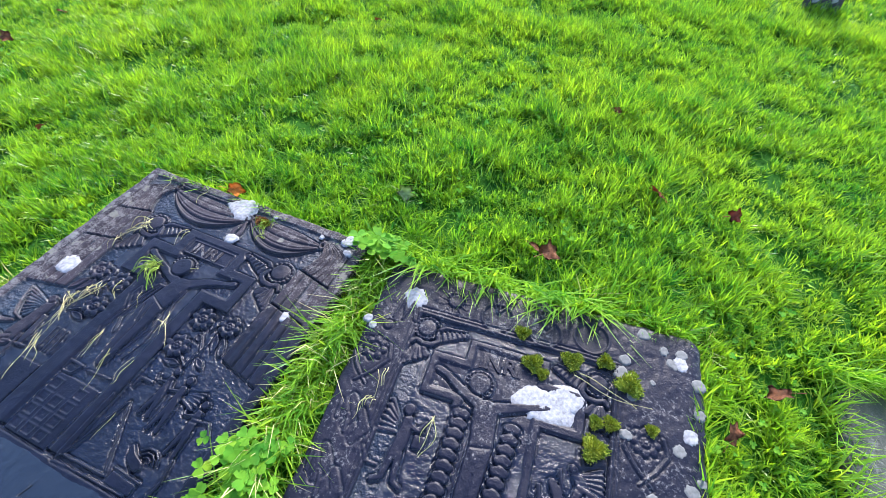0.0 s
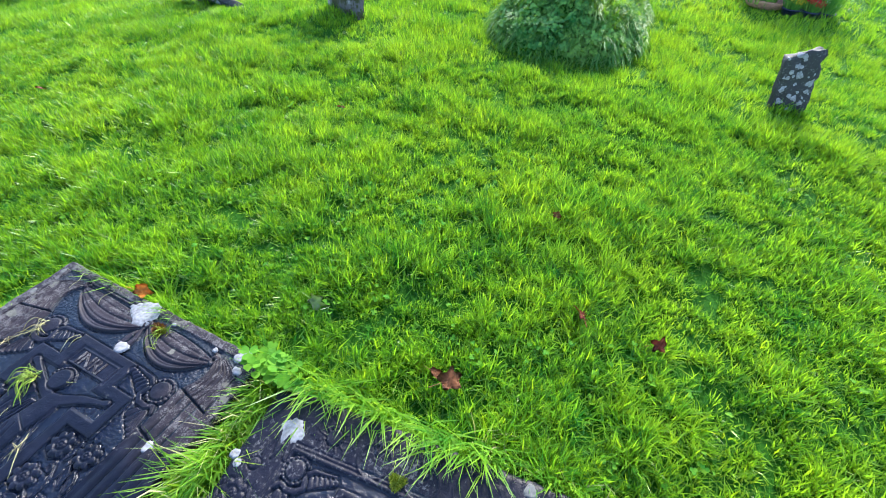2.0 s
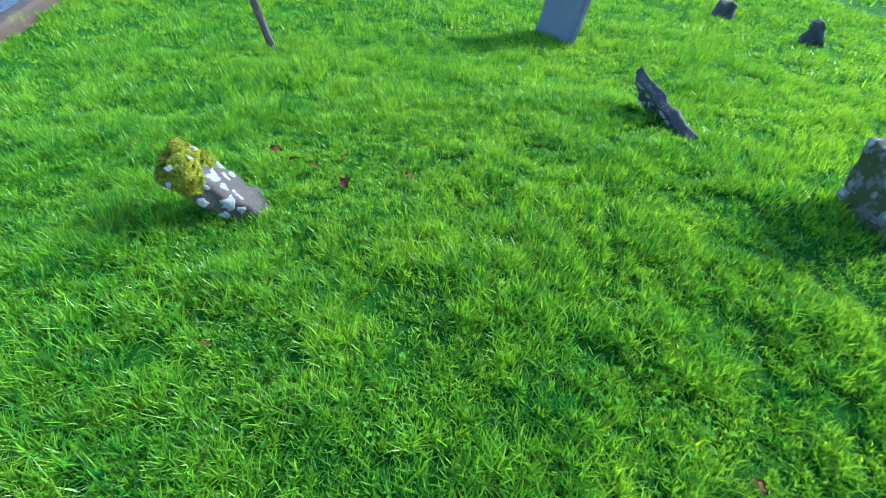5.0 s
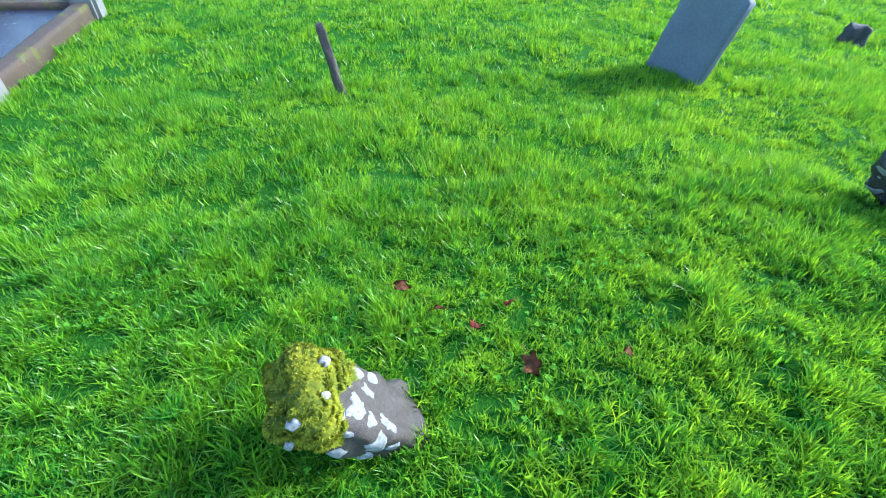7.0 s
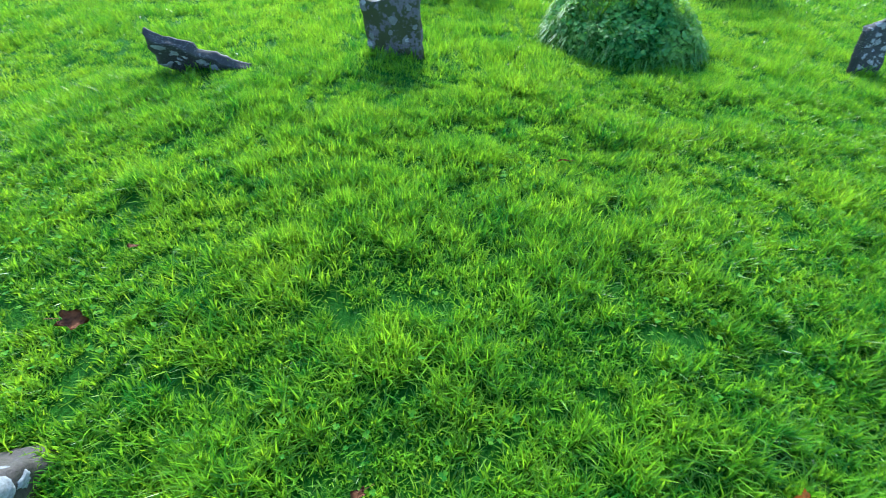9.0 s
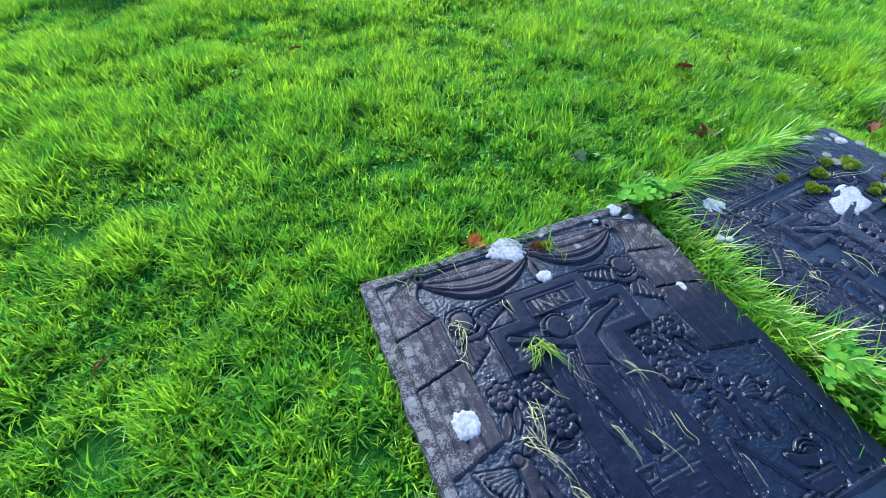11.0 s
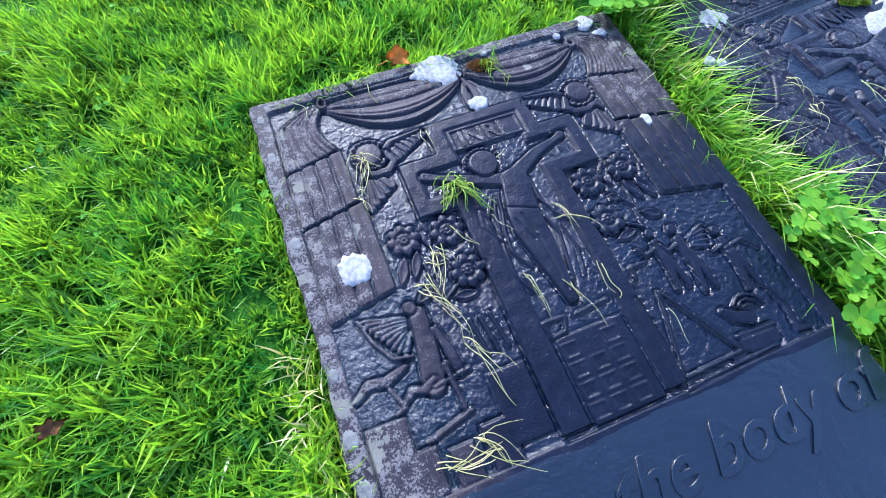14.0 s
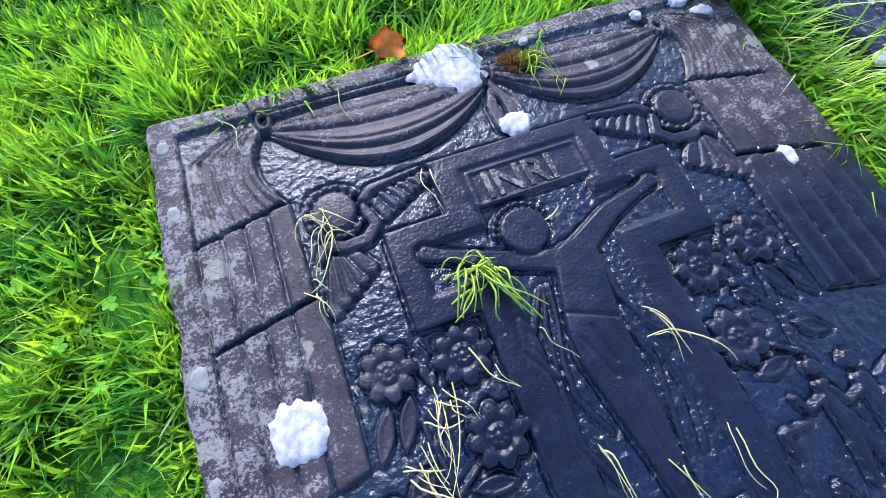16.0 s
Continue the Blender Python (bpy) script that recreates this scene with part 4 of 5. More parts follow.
# mossy square headstone
s2 = standing("headstone", rough_block(0.54, 0.11, 0.63, 2, 0.035, -0.03, (12, 4, 14), top=lambda q: 0.03 * q + 0.008 * math.sin(q * 9)), MOSSY_STONE, pose(-1.16, 4.09, 0.0, 2, -6, -14), "low square headstone patched with dark moss and lichen", group=GROUP)
lichens(s2, None, [(-0.24, 0.22, 0.045), (0.14, 0.26, 0.035), (-0.25, 0.57, 0.05), (-0.21, 0.3, 0.03), (0.03, 0.44, 0.045), (0.0, 0.33, 0.025), (0.2, 0.55, 0.03), (0.24, 0.38, 0.025)], (0, -1, 0), GREY_LICHEN)
lichens(s2, None, [(-0.25, 0.24, 0.03), (-0.24, 0.6, 0.03), (0.14, 0.27, 0.02)], (0, -1, 0), LICHEN, 0.006)
# slab fallen sideways
s3 = standing("headstone", rough_block(0.40, 0.11, 0.66, 3, 0.05, 0.15, top=lambda q: 0.16 * q), DARK_STONE, pose(-2.74, 3.80, -0.03, 34, 0, 0) @ pose(0, 0, 0, 0, -58, 0), "dark lichen-mottled headstone tilted far over to one side", group=GROUP)
lichens(s3, None, spots(22, 0.30, 0.5, 9, 0.012, 0.045, 0.12), (0, -1, 0), PALE_LICHEN)
# moss-capped leaning boulder
s4 = standing("boulder", rough_block(0.31, 0.20, 0.57, 4, 0.034, 0.06, (12, 10, 18), 0.3), BROWN_STONE, pose(-2.13, 0.055, -0.02, 38, 4, 6), "squat brown stone leaning over, white lichen and golden moss cap", "boulder")
lichens(s4, None, [(0.03, 0.40, 0.05), (-0.05, 0.34, 0.05), (0.08, 0.29, 0.03), (-0.09, 0.16, 0.04), (0.02, 0.25, 0.03), (0.1, 0.2, 0.025), (-0.1, 0.26, 0.03)], (0, 1, 0), LICHEN, 0.005)
lichens(s4, None, [(0.04, 0.38, 0.045), (-0.05, 0.31, 0.035), (0.04, 0.18, 0.05), (-0.05, 0.13, 0.04), (0.05, 0.1, 0.03)], (1, 0, 0), LICHEN, 0.005)


def moss_cap(ob, seed, n, lowest, mat):
    """Thick moss over the head of a stone: short leaves rooted on its faces."""
    g = np.random.default_rng(seed)
    me = ob.data
    pick = [p for p in me.polygons if p.center.z > lowest + 0.10 * noise.noise(p.center * 9)]
    area = np.array([p.area for p in pick])
    ids = g.choice(len(pick), n, p=area / area.sum())
    vs, fs = [], []
    for i, k in enumerate(ids):
        p = pick[k]
        c = [me.vertices[q].co for q in p.vertices]
        w = g.random(len(c)) ** 0.7
        w /= w.sum()
        o = sum((a * b for a, b in zip(c, w)), Vector())
        lump = 0.008 + 0.034 * max(0, noise.noise(o * 13) + 0.3)
        t = p.normal.orthogonal()
        t.rotate(Matrix.Rotation(g.random() * 6.28, 3, p.normal))
        tip = o + p.normal * lump + t * 0.012 * (g.random() + 0.3) + Vector((0, 0, -0.004))
        mid = o + p.normal * (lump - 0.012)
        s = p.normal.cross(t) * 0.0045
        vs += [mid - s, mid + s, tip]
        fs.append([3 * i, 3 * i + 1, 3 * i + 2])
    attach("moss", mesh_from("moss", np.array([list(v) for v in vs]), np.array(fs), mat), ob, "thick golden-green moss cap")
    core = bmesh.new()
    core.from_mesh(me)
    bmesh.ops.delete(core, geom=[f for f in core.faces if f.calc_center_median().z <= lowest - 0.03 + 0.10 * noise.noise(f.calc_center_median() * 9)], context="FACES")
    for v in core.verts:
        edge = v.is_boundary
        v.co += v.normal * (-0.004 if edge else 0.001 + 0.030 * max(0, noise.noise(v.co * 13) + 0.3))
    part("moss_mat", core, mat, ob)


moss_cap(s4, 5, 13000, 0.385, GOLD_MOSS)
lichens(s4, None, [(0.03, 0.50, 0.02), (-0.05, 0.44, 0.018)], (1, 0, 0.3), LICHEN, 0.024)
lichens(s4, None, [(0.06, 0.45, 0.022), (-0.07, 0.47, 0.02)], (0, 1, 0.2), LICHEN, 0.024)
# small stones and posts farther off
standing("headstone", rough_block(0.80, 0.12, 1.15, 6, 0.02, 0.03, top=lambda q: 0.12 * math.cos(q * 3.1)), BLUE_STONE, pose(-6.2, 3.98, -0.3, -2, 12, 15), "tall grey headstone leaning sideways with a rounded top", group=GROUP)
standing("stone_post", rough_block(0.10, 0.085, 0.76, 7, 0.03, 0.15, cuts=(4, 4, 12)), BROWN_STONE, pose(-5.92, -0.06, -0.24, 12, -6, 5), "thin brownish leaning stone post", "stone post")
standing("boulder", rough_block(0.42, 0.26, 0.3, 8, 0.07, 0.35, cuts=(7, 5, 6)), DARK_STONE, pose(-7.2, 7.75, -0.2, 0, 0, 75), "small dark rough marker stone in the grass", "boulder")
standing("boulder", rough_block(0.5, 0.22, 0.42, 9, 0.08, 0.75, cuts=(8, 5, 9)), DARK_STONE, pose(-5.45, 8.0, -0.2, 0, -8, 60), "small dark pointed marker stone in the grass", "boulder")
s7 = standing("headstone", rough_block(0.76, 0.12, 1.25, 10, 0.015, 0.0, top=lambda q: 0.1 * math.cos(q * 3.1)), BLUE_STONE, pose(-1.0, 7.85, 0.0, 2, -9, 5), "grey headstone leaning beside a taller one", group=GROUP)
s8 = standing("headstone", rough_block(0.6, 0.12, 1.3, 11, 0.015, 0.02, top=lambda q: 0.12 * math.cos(q * 3.1)), BLUE_STONE, pose(-0.15, 8.02, 0.0, 2, -11, -4), "narrow grey headstone leaning slightly sideways", group=GROUP)
lichens(s7, None, spots(16, 0.66, 1.0, 21, 0.015, 0.06, 0.1), (0, -1, 0), PALE_LICHEN)
lichens(s8, None, spots(12, 0.5, 1.0, 22, 0.015, 0.06, 0.1), (0, -1, 0), PALE_LICHEN)


def slab_box(w, d, h, bev=0.012):
    bm = bmesh.new()
    bmesh.ops.create_cube(bm, size=1.0, matrix=Matrix.Translation((0, 0, h / 2)) @ Matrix.Diagonal((w, d, h, 1)))
    bmesh.ops.bevel(bm, geom=bm.edges[:], offset=bev, segments=2, affect="EDGES")
    return bm


def shaped_stone(w, d, h):
    """A headstone plate with a shouldered arched head."""
    bm = bmesh.new()
    pts = [(-w / 2, 0), (w / 2, 0), (w / 2, h * 0.82), (w * 0.40, h * 0.84)]
    pts += [(w * 0.40 * math.cos(t), h * 0.84 + h * 0.16 * math.sin(t)) for t in np.linspace(0.15, math.pi - 0.15, 14)]
    pts += [(-w * 0.40, h * 0.84), (-w / 2, h * 0.82)]
    face = bm.faces.new([bm.verts.new((x, -d / 2, z)) for x, z in pts])
    res = bmesh.ops.extrude_face_region(bm, geom=[face])
    bmesh.ops.translate(bm, vec=(0, d, 0), verts=[v for v in res["geom"] if isinstance(v, bmesh.types.BMVert)])
    bmesh.ops.recalc_face_normals(bm, faces=bm.faces[:])
    bmesh.ops.bevel(bm, geom=[e for e in bm.edges if len(e.link_faces) == 2 and e.calc_face_angle() > 0.9], offset=0.008, segments=2, affect="EDGES")
    return bm


def monument(x, y, z, rz, w, h, plinth_w, mat, plinth_mat, label, panel=False):
    root = new("memorial", None)
    root.matrix_world = pose(x, y, z, 0, 0, rz)
    p = part("plinth", slab_box(plinth_w, 0.34, 0.32, 0.02), plinth_mat, root, "pale stone plinth", False)
    q = part("base", slab_box(w + 0.12, 0.24, 0.14, 0.015), mat, root, "", False)
    q.location = (0, 0, 0.3)
    s = part("headstone_plate", shaped_stone(w, 0.11, h), mat, root, "", False)
    s.location = (0, 0, 0.42)
    s.rotation_euler = (radians(-3), 0, 0)
    if panel:
        for cx in (-0.3, 0.3):
            b = part("panel", slab_box(0.5, 0.012, 0.26, 0.004), mat, root, "polished grey tablet", False)
            b.location = (cx, -0.176, 0.03)
    return tagged(root, label, "memorial", "memorials with plinths")


monument(1.25, 9.45, -0.02, -4, 1.0, 1.2, 1.36, POLISHED, PALE, "wide grey memorial headstone on a pale plinth")
grave = monument(3.62, 8.25, 0.0, 4, 1.05, 1.1, 1.3, GRANITE, GRANITE, "grey granite memorial with flowers at its foot", True)

# kerbed grave
kerbed = new("kerbed_grave", None)
kerbed.matrix_world = pose(-7.6, -4.15, -0.26, 0, 0, 4)
tagged(kerbed, "kerbed grave with pale corner blocks and dark ledger", "grave")
for cx, cy, w, d in ((0, 0.62, 3.0, 0.2), (0, -0.62, 3.0, 0.2), (-1.6, 0, 0.2, 1.04), (1.6, 0, 0.2, 1.04)):
    k = part("kerb", rough_block(w, d, 0.22, 20 + cx, 0.02, 0, (14, 4, 4) if w > 1 else (4, 12, 4), 0.1, sink=0.1), KERB, kerbed, "mossy weathered stone kerb")
    k.location = (cx, cy, 0)
for cx in (-1.62, 1.62):
    for cy in (-0.64, 0.64):
        k = part("corner_block", slab_box(0.34, 0.34, 0.42, 0.05), PALE, kerbed, "pale grey corner block", False)
        k.location = (cx, cy, -0.05)
k = part("ledger", slab_box(2.96, 1.02, 0.14, 0.01), BLACK_ROCK, kerbed, "dark smooth ledger", False)

# flowers at the memorial
planter = new("planter_bowl", None)
planter.matrix_world = pose(3.42, 7.6, 0.08)
tagged(planter, "shallow terracotta bowl of purple flowers", "flower bowl")
bm = bmesh.new()
prof = [(0.10, 0.0), (0.22, 0.03), (0.29, 0.10), (0.31, 0.13), (0.28, 0.13), (0.24, 0.09), (0.0, 0.08)]
rings = [[bm.verts.new((r * math.cos(a), r * math.sin(a) * 0.6, z)) for a in np.linspace(0, 2 * math.pi, 32, endpoint=False)] for r, z in prof[:-1]]
for a, b in zip(rings, rings[1:]):
    for i in range(32):
        bm.faces.new((a[i], a[(i + 1) % 32], b[(i + 1) % 32], b[i]))
bm.faces.new(rings[-1])
bm.faces.new(rings[0][::-1])
part("bowl", bm, TERRACOTTA, planter, "weathered terracotta dish")


def pot(x, y, z, r, h):
    bm = bmesh.new()
    prof = [(r * 0.7, 0), (r, h * 0.9), (r * 1.08, h * 0.9), (r * 1.08, h), (r * 0.92, h), (r * 0.9, h * 0.85)]
    rr = [[bm.verts.new((q * math.cos(a), q * math.sin(a), zz)) for a in np.linspace(0, 2 * math.pi, 24, endpoint=False)] for q, zz in prof]
    for a, b in zip(rr, rr[1:]):
        for i in range(24):
            bm.faces.new((a[i], a[(i + 1) % 24], b[(i + 1) % 24], b[i]))
    bm.faces.new(rr[-1])
    bm.faces.new(rr[0][::-1])
    root = new("flower_pot", None)
    root.matrix_world = pose(x, y, z)
    tagged(root, "dark blue flower pot with bright blooms", "flower pot", "pots at the memorial")
    part("pot", bm, BLUE_POT, root)
    return root


def bloom(c, r, mat, parent, seed, n=90, label=""):
    """A round flower head of many cupped petals."""
    g = np.random.default_rng(seed)
    vs, fs = [], []
    for i in range(n):
        d = Vector(g.normal(0, 1, 3))
        d.z = abs(d.z) * 0.8 + 0.1
        d.normalize()
        t = d.orthogonal()
        t.rotate(Matrix.Rotation(g.random() * 6.28, 3, d))
        s = d.cross(t)
        o = Vector(c) + d * r * (0.45 + 0.4 * g.random())
        k = r * 0.3
        vs += [o, o + t * k * 0.6 + d * k * 0.7, o + d * k * 1.1, o - t * k * 0.6 + d * k * 0.7, o + s * k * 0.3 + d * k * 0.5]
        fs += [[5 * i, 5 * i + 1, 5 * i + 4], [5 * i + 1, 5 * i + 2, 5 * i + 4], [5 * i + 2, 5 * i + 3, 5 * i + 4], [5 * i + 3, 5 * i, 5 * i + 4]]
    return attach("flower_head", mesh_from("flower_head", np.array([list(v) for v in vs]), np.array(fs), mat), parent, label)


for i in range(7):
    bloom((0.13 * math.cos(i * 0.9) + 0.06, 0.1 * math.sin(i * 0.9), 0.19 + 0.02 * (i % 3)), 0.07, PURPLE, planter, i, label="purple flower head")
tuft("foliage", (-0.08, 0, 0.08), 160, 0.2, 0.18, HERB, planter, 0.02, 5)
pots = [pot(3.72, 7.4, 0.02, 0.11, 0.17), pot(3.95, 7.42, 0.02, 0.11, 0.17), pot(4.15, 7.5, 0.03, 0.1, 0.15)]
for p, mat, lab in zip(pots, (YELLOW, RED, WHITE), ("yellow flower head", "red flower head", "white flower head")):
    for i in range(5):
        bloom((0.08 * math.cos(i * 1.3), 0.08 * math.sin(i * 1.3), 0.24 + 0.03 * (i % 2)), 0.06 if mat is not WHITE else 0.03, mat, p, 20 + i, 60, lab)
    tuft("foliage", (0, 0, 0.14), 130, 0.2 if mat is not WHITE else 0.36, 0.09, HERB, p, 0.018, 8)


# ---- heap of long grass ----
def mound_height(x, y):
    a = np.clip(1 - ((x - 1.28) / 0.86) ** 2 - ((y - 4.95) / 0.95) ** 2, 0, 1) ** 0.55 * 0.42
    b = np.clip(1 - ((x - 1.40) / 0.66) ** 2 - ((y - 5.95) / 0.95) ** 2, 0, 1) ** 0.9 * 0.36
    return np.maximum(a, b) * (0.42 + 0.55 * vnoise(x, y, 0.42, 2) + 0.65 * vnoise(x, y, 0.17, 3))


mx, my = np.linspace(0.3, 2.45, 70), np.linspace(3.9, 7.2, 100)
MX, MY = np.meshgrid(mx, my, indexing="ij")
MH = mound_height(MX, MY)
mv = np.stack([MX, MY, ground_height(MX, MY) + np.where(MH > 0.01, MH, -0.08)], -1).reshape(-1, 3)
i, j = np.meshgrid(np.arange(69), np.arange(99), indexing="ij")
k = (i * 100 + j).ravel()
heap = new("weed_mound", mesh_from("weed_mound", mv, np.stack([k, k + 100, k + 101, k + 1], 1), TURF))
tagged(heap, "overgrown heap of long drooping grass and weeds", "weed mound")


def heap_growth():
    g = np.random.default_rng(12)
    n = 52000
    x, y = 0.35 + 2.05 * g.random(n), 3.95 + 3.2 * g.random(n)
    h = mound_height(x, y)
    keep = h > 0.02
    x, y, h = x[keep], y[keep], h[keep]
    e = 0.03
    sx, sy = mound_height(x + e, y) - mound_height(x - e, y), mound_height(x, y + e) - mound_height(x, y - e)
    way = np.arctan2(-sy, -sx) + g.normal(0, 0.9, len(x)) + 2.6 * (vnoise(x, y, 0.16, 8) - 0.5)
    steep = np.clip(np.hypot(sx, sy) / (2 * e), 0, 2)
    ln = 0.13 * (0.35 + 0.9 * g.random(len(x))) * (0.4 + 1.1 * vnoise(x, y, 0.14, 9))
    z = ground_height(x, y) + h - 0.02
    v, f = blades(x, y, z, ln, np.full(len(x), 0.0095) * (0.6 + 0.8 * g.random(len(x))), way, ln * (0.55 + 0.25 * steep), g.random(len(x)) * 3.2)
    v = v.reshape(-1, 5, 3)
    v[:, 4, 2] -= np.clip(steep, 0.15, 1.4) * ln * 0.75
    return v.reshape(-1, 3), f


def crown_growth():
    g = np.random.default_rng(14)
    x, y = 0.75 + 1.1 * g.random(5000), 4.5 + 1.7 * g.random(5000)
    keep = mound_height(x, y) > 0.2
    x, y = x[keep], y[keep]
    n = len(x)
    ln = 0.2 * (0.4 + 0.8 * g.random(n))
    way = -1.57 + g.normal(0, 1.1, n)
    return blades(x, y, ground_height(x, y) + mound_height(x, y) - 0.02, ln, 0.008 * (0.6 + 0.8 * g.random(n)), way, ln * (0.5 + 0.5 * g.random(n)), way + 1.57 + g.normal(0, 0.5, n))


tagged(attach("crown_grass", mesh_from("crown_grass", *crown_growth(), FRINGE), heap, "yellowish grass on the crown of the heap"), kind="stuff")
hg = attach("heap_grass", mesh_from("heap_grass", *heap_growth(), HERB), heap, "long drooping grass blades")
tagged(hg, kind="stuff")


def broad_leaves(n, seed, size, where, mat, name, parent=None, lobes=3):
    """Round lobed leaves on short stalks; where(g) gives x, y, z and the way they lean."""
    g = np.random.default_rng(seed)
    vs, fs = [], []
    for i in range(n):
        x, y, z, lean, way = where(g)
        r = size * (0.6 + 0.7 * g.random())
        turn = g.random() * 6.28
        nrm = Vector((math.sin(lean) * math.cos(way), math.sin(lean) * math.sin(way), math.cos(lean)))
        t = nrm.orthogonal().normalized()
        s = nrm.cross(t)
        for q in range(lobes):
            a0 = turn + q * 2 * math.pi / lobes
            o = len(vs)
            c = Vector((x, y, z))
            vs.append(c)
            for da, rr, dz in ((-0.95, 0.55, 0.1), (-0.6, 0.98, 0.16), (-0.22, 1.04, 0.1), (0.0, 0.9, 0.02), (0.22, 1.04, 0.1), (0.6, 0.98, 0.16), (0.95, 0.55, 0.1)):
                vs.append(c + (t * math.cos(a0 + da) + s * math.sin(a0 + da)) * r * rr + nrm * dz * r)
            fs += [[o, o + k, o + k + 1] for k in range(1, 7)]
    ob = attach(name, mesh_from(name, np.array([list(v) for v in vs]), np.array(fs), mat), parent)
    return tagged(ob, kind="stuff")


def heap_spot(g):
    while True:
        x, y = 0.4 + 1.9 * g.random(), 4.0 + 2.6 * g.random()
        h = float(mound_height(x, y))
        if h > 0.04 and (x > 1.0 or g.random() < 0.5):
            return x, y, float(ground_height(x, y)) + h + 0.02 + 0.07 * g.random(), 0.3 + 0.7 * g.random(), -1.57 + g.normal(0, 1.2)


broad_leaves(6500, 4, 0.030, heap_spot, HERB, "weed_leaves", heap)


# ---- fallen leaves ----
def fallen_leaf(x, y, z, size, mat, rx, ry, rz, label, seed):
    g = np.random.default_rng(seed)
    n = 22
    a = np.linspace(0, 2 * math.pi, n, endpoint=False)
    out = 0.5 * (1 + 0.22 * np.cos(5 * a) + 0.08 * np.cos(11 * a + 1)) * (1 + 0.1 * g.normal(0, 1, n))
    bm = bmesh.new()
    c = bm.verts.new((0, 0, 0.06))
    mid, rim = [], []
    for t, r in zip(a, out):
        for f, l in ((0.55, mid), (1.0, rim)):
            px, py = r * f * math.cos(t), r * f * math.sin(t) * 0.75
            l.append(bm.verts.new((px, py, 0.35 * abs(py) - 0.25 * px * px + 0.05 * math.sin(4 * t) * f)))
    for i in range(n):
        j = (i + 1) % n
        bm.faces.new((c, mid[i], mid[j]))
        bm.faces.new((mid[i], rim[i], rim[j], mid[j]))
    geo = bmesh.ops.solidify(bm, geom=bm.faces[:], thickness=0.008)
    stalk = bmesh.ops.create_cone(bm, segments=5, radius1=0.018, radius2=0.01, depth=0.55, matrix=pose(-0.7, 0, 0.02, 0, 80, 0))
    bmesh.ops.scale(bm, vec=(size, size, size), verts=bm.verts[:])
    ob = part("fallen_leaf", bm, mat)
    ob.matrix_world = pose(x, y, z, rx, ry, rz)
    return tagged(ob, label, "leaf", "fallen autumn leaves")


for i, (x, y, s, mat, rx, ry, rz, lab) in enumerate((
        (0.465, 0.035, 0.085, ORANGE_LEAF, 35, 10, 20, "bright orange fallen leaf curled against the slab"),
        (2.01, 0.31, 0.12, BROWN_LEAF, 30, 20, 60, "curled brown fallen leaf in the grass"),
        (1.95, 0.30, 0.08, BROWN_LEAF, -20, 40, 10, "curled brown fallen leaf in the grass"),
        (2.42, 0.93, 0.11, RED_LEAF, 40, 15, 120, "reddish fallen leaf standing in the grass"),
        (2.957, -0.004, 0.09, BROWN_LEAF, 25, 25, 200, "curled brown fallen leaf in the grass"),
        (2.80, 0.92, 0.09, RED_LEAF, 50, 10, 40, "reddish fallen leaf standing in the grass"),
        (1.24, 0.39, 0.09, PALE_LEAF, 55, 10, 0, "pale green fallen leaf in the grass"),
        (-2.86, 0.19, 0.09, BROWN_LEAF, 20, 10, 80, "curled brown fallen leaf in the grass"),
        (-2.25, 0.71, 0.11, BROWN_LEAF, 30, 10, 10, "curled brown fallen leaf in the grass"),
        (-2.52, 0.51, 0.09, RED_LEAF, 10, 30, 150, "dark red fallen leaf in the grass"),
        (-0.92, 0.02, 0.07, BROWN_LEAF, 30, 30, 210, "curled brown fallen leaf in the grass"),
        (-2.63, 0.72, 0.07, RED_LEAF, 40, 10, 300, "reddish fallen leaf standing in the grass"),
        (-2.65, 0.35, 0.09, BROWN_LEAF, 35, 15, 250, "curled brown fallen leaf in the grass"),
        (-2.23, 1.17, 0.07, BROWN_LEAF, 20, 30, 110, "curled brown fallen leaf in the grass"),
        (-0.63, -0.75, 0.05, BROWN_LEAF, 30, 20, 20, "curled brown fallen leaf in the grass"),
        (0.12, 2.15, 0.08, BROWN_LEAF, 30, 10, 170, "curled brown fallen leaf in the grass"),
        (2.11, 1.62, 0.06, BROWN_LEAF, 30, 20, 30, "curled brown fallen leaf in the grass"),
        (1.35, -1.02, 0.06, PALE_LEAF, 20, 10, 30, "pale green fallen leaf in the grass"),
        (-0.62, -0.98, 0.07, RED_LEAF, 20, 15, 140, "dark red fallen leaf in the grass"),
        (2.8, -0.22, 0.08, BROWN_LEAF, 30, -20, 77, "curled brown fallen leaf in the grass"))):
    zz = 0.13 if i == 0 else float(ground_height(x, y)) + 0.085
    fallen_leaf(x, y, zz, s, mat, rx, ry, rz, lab, i)


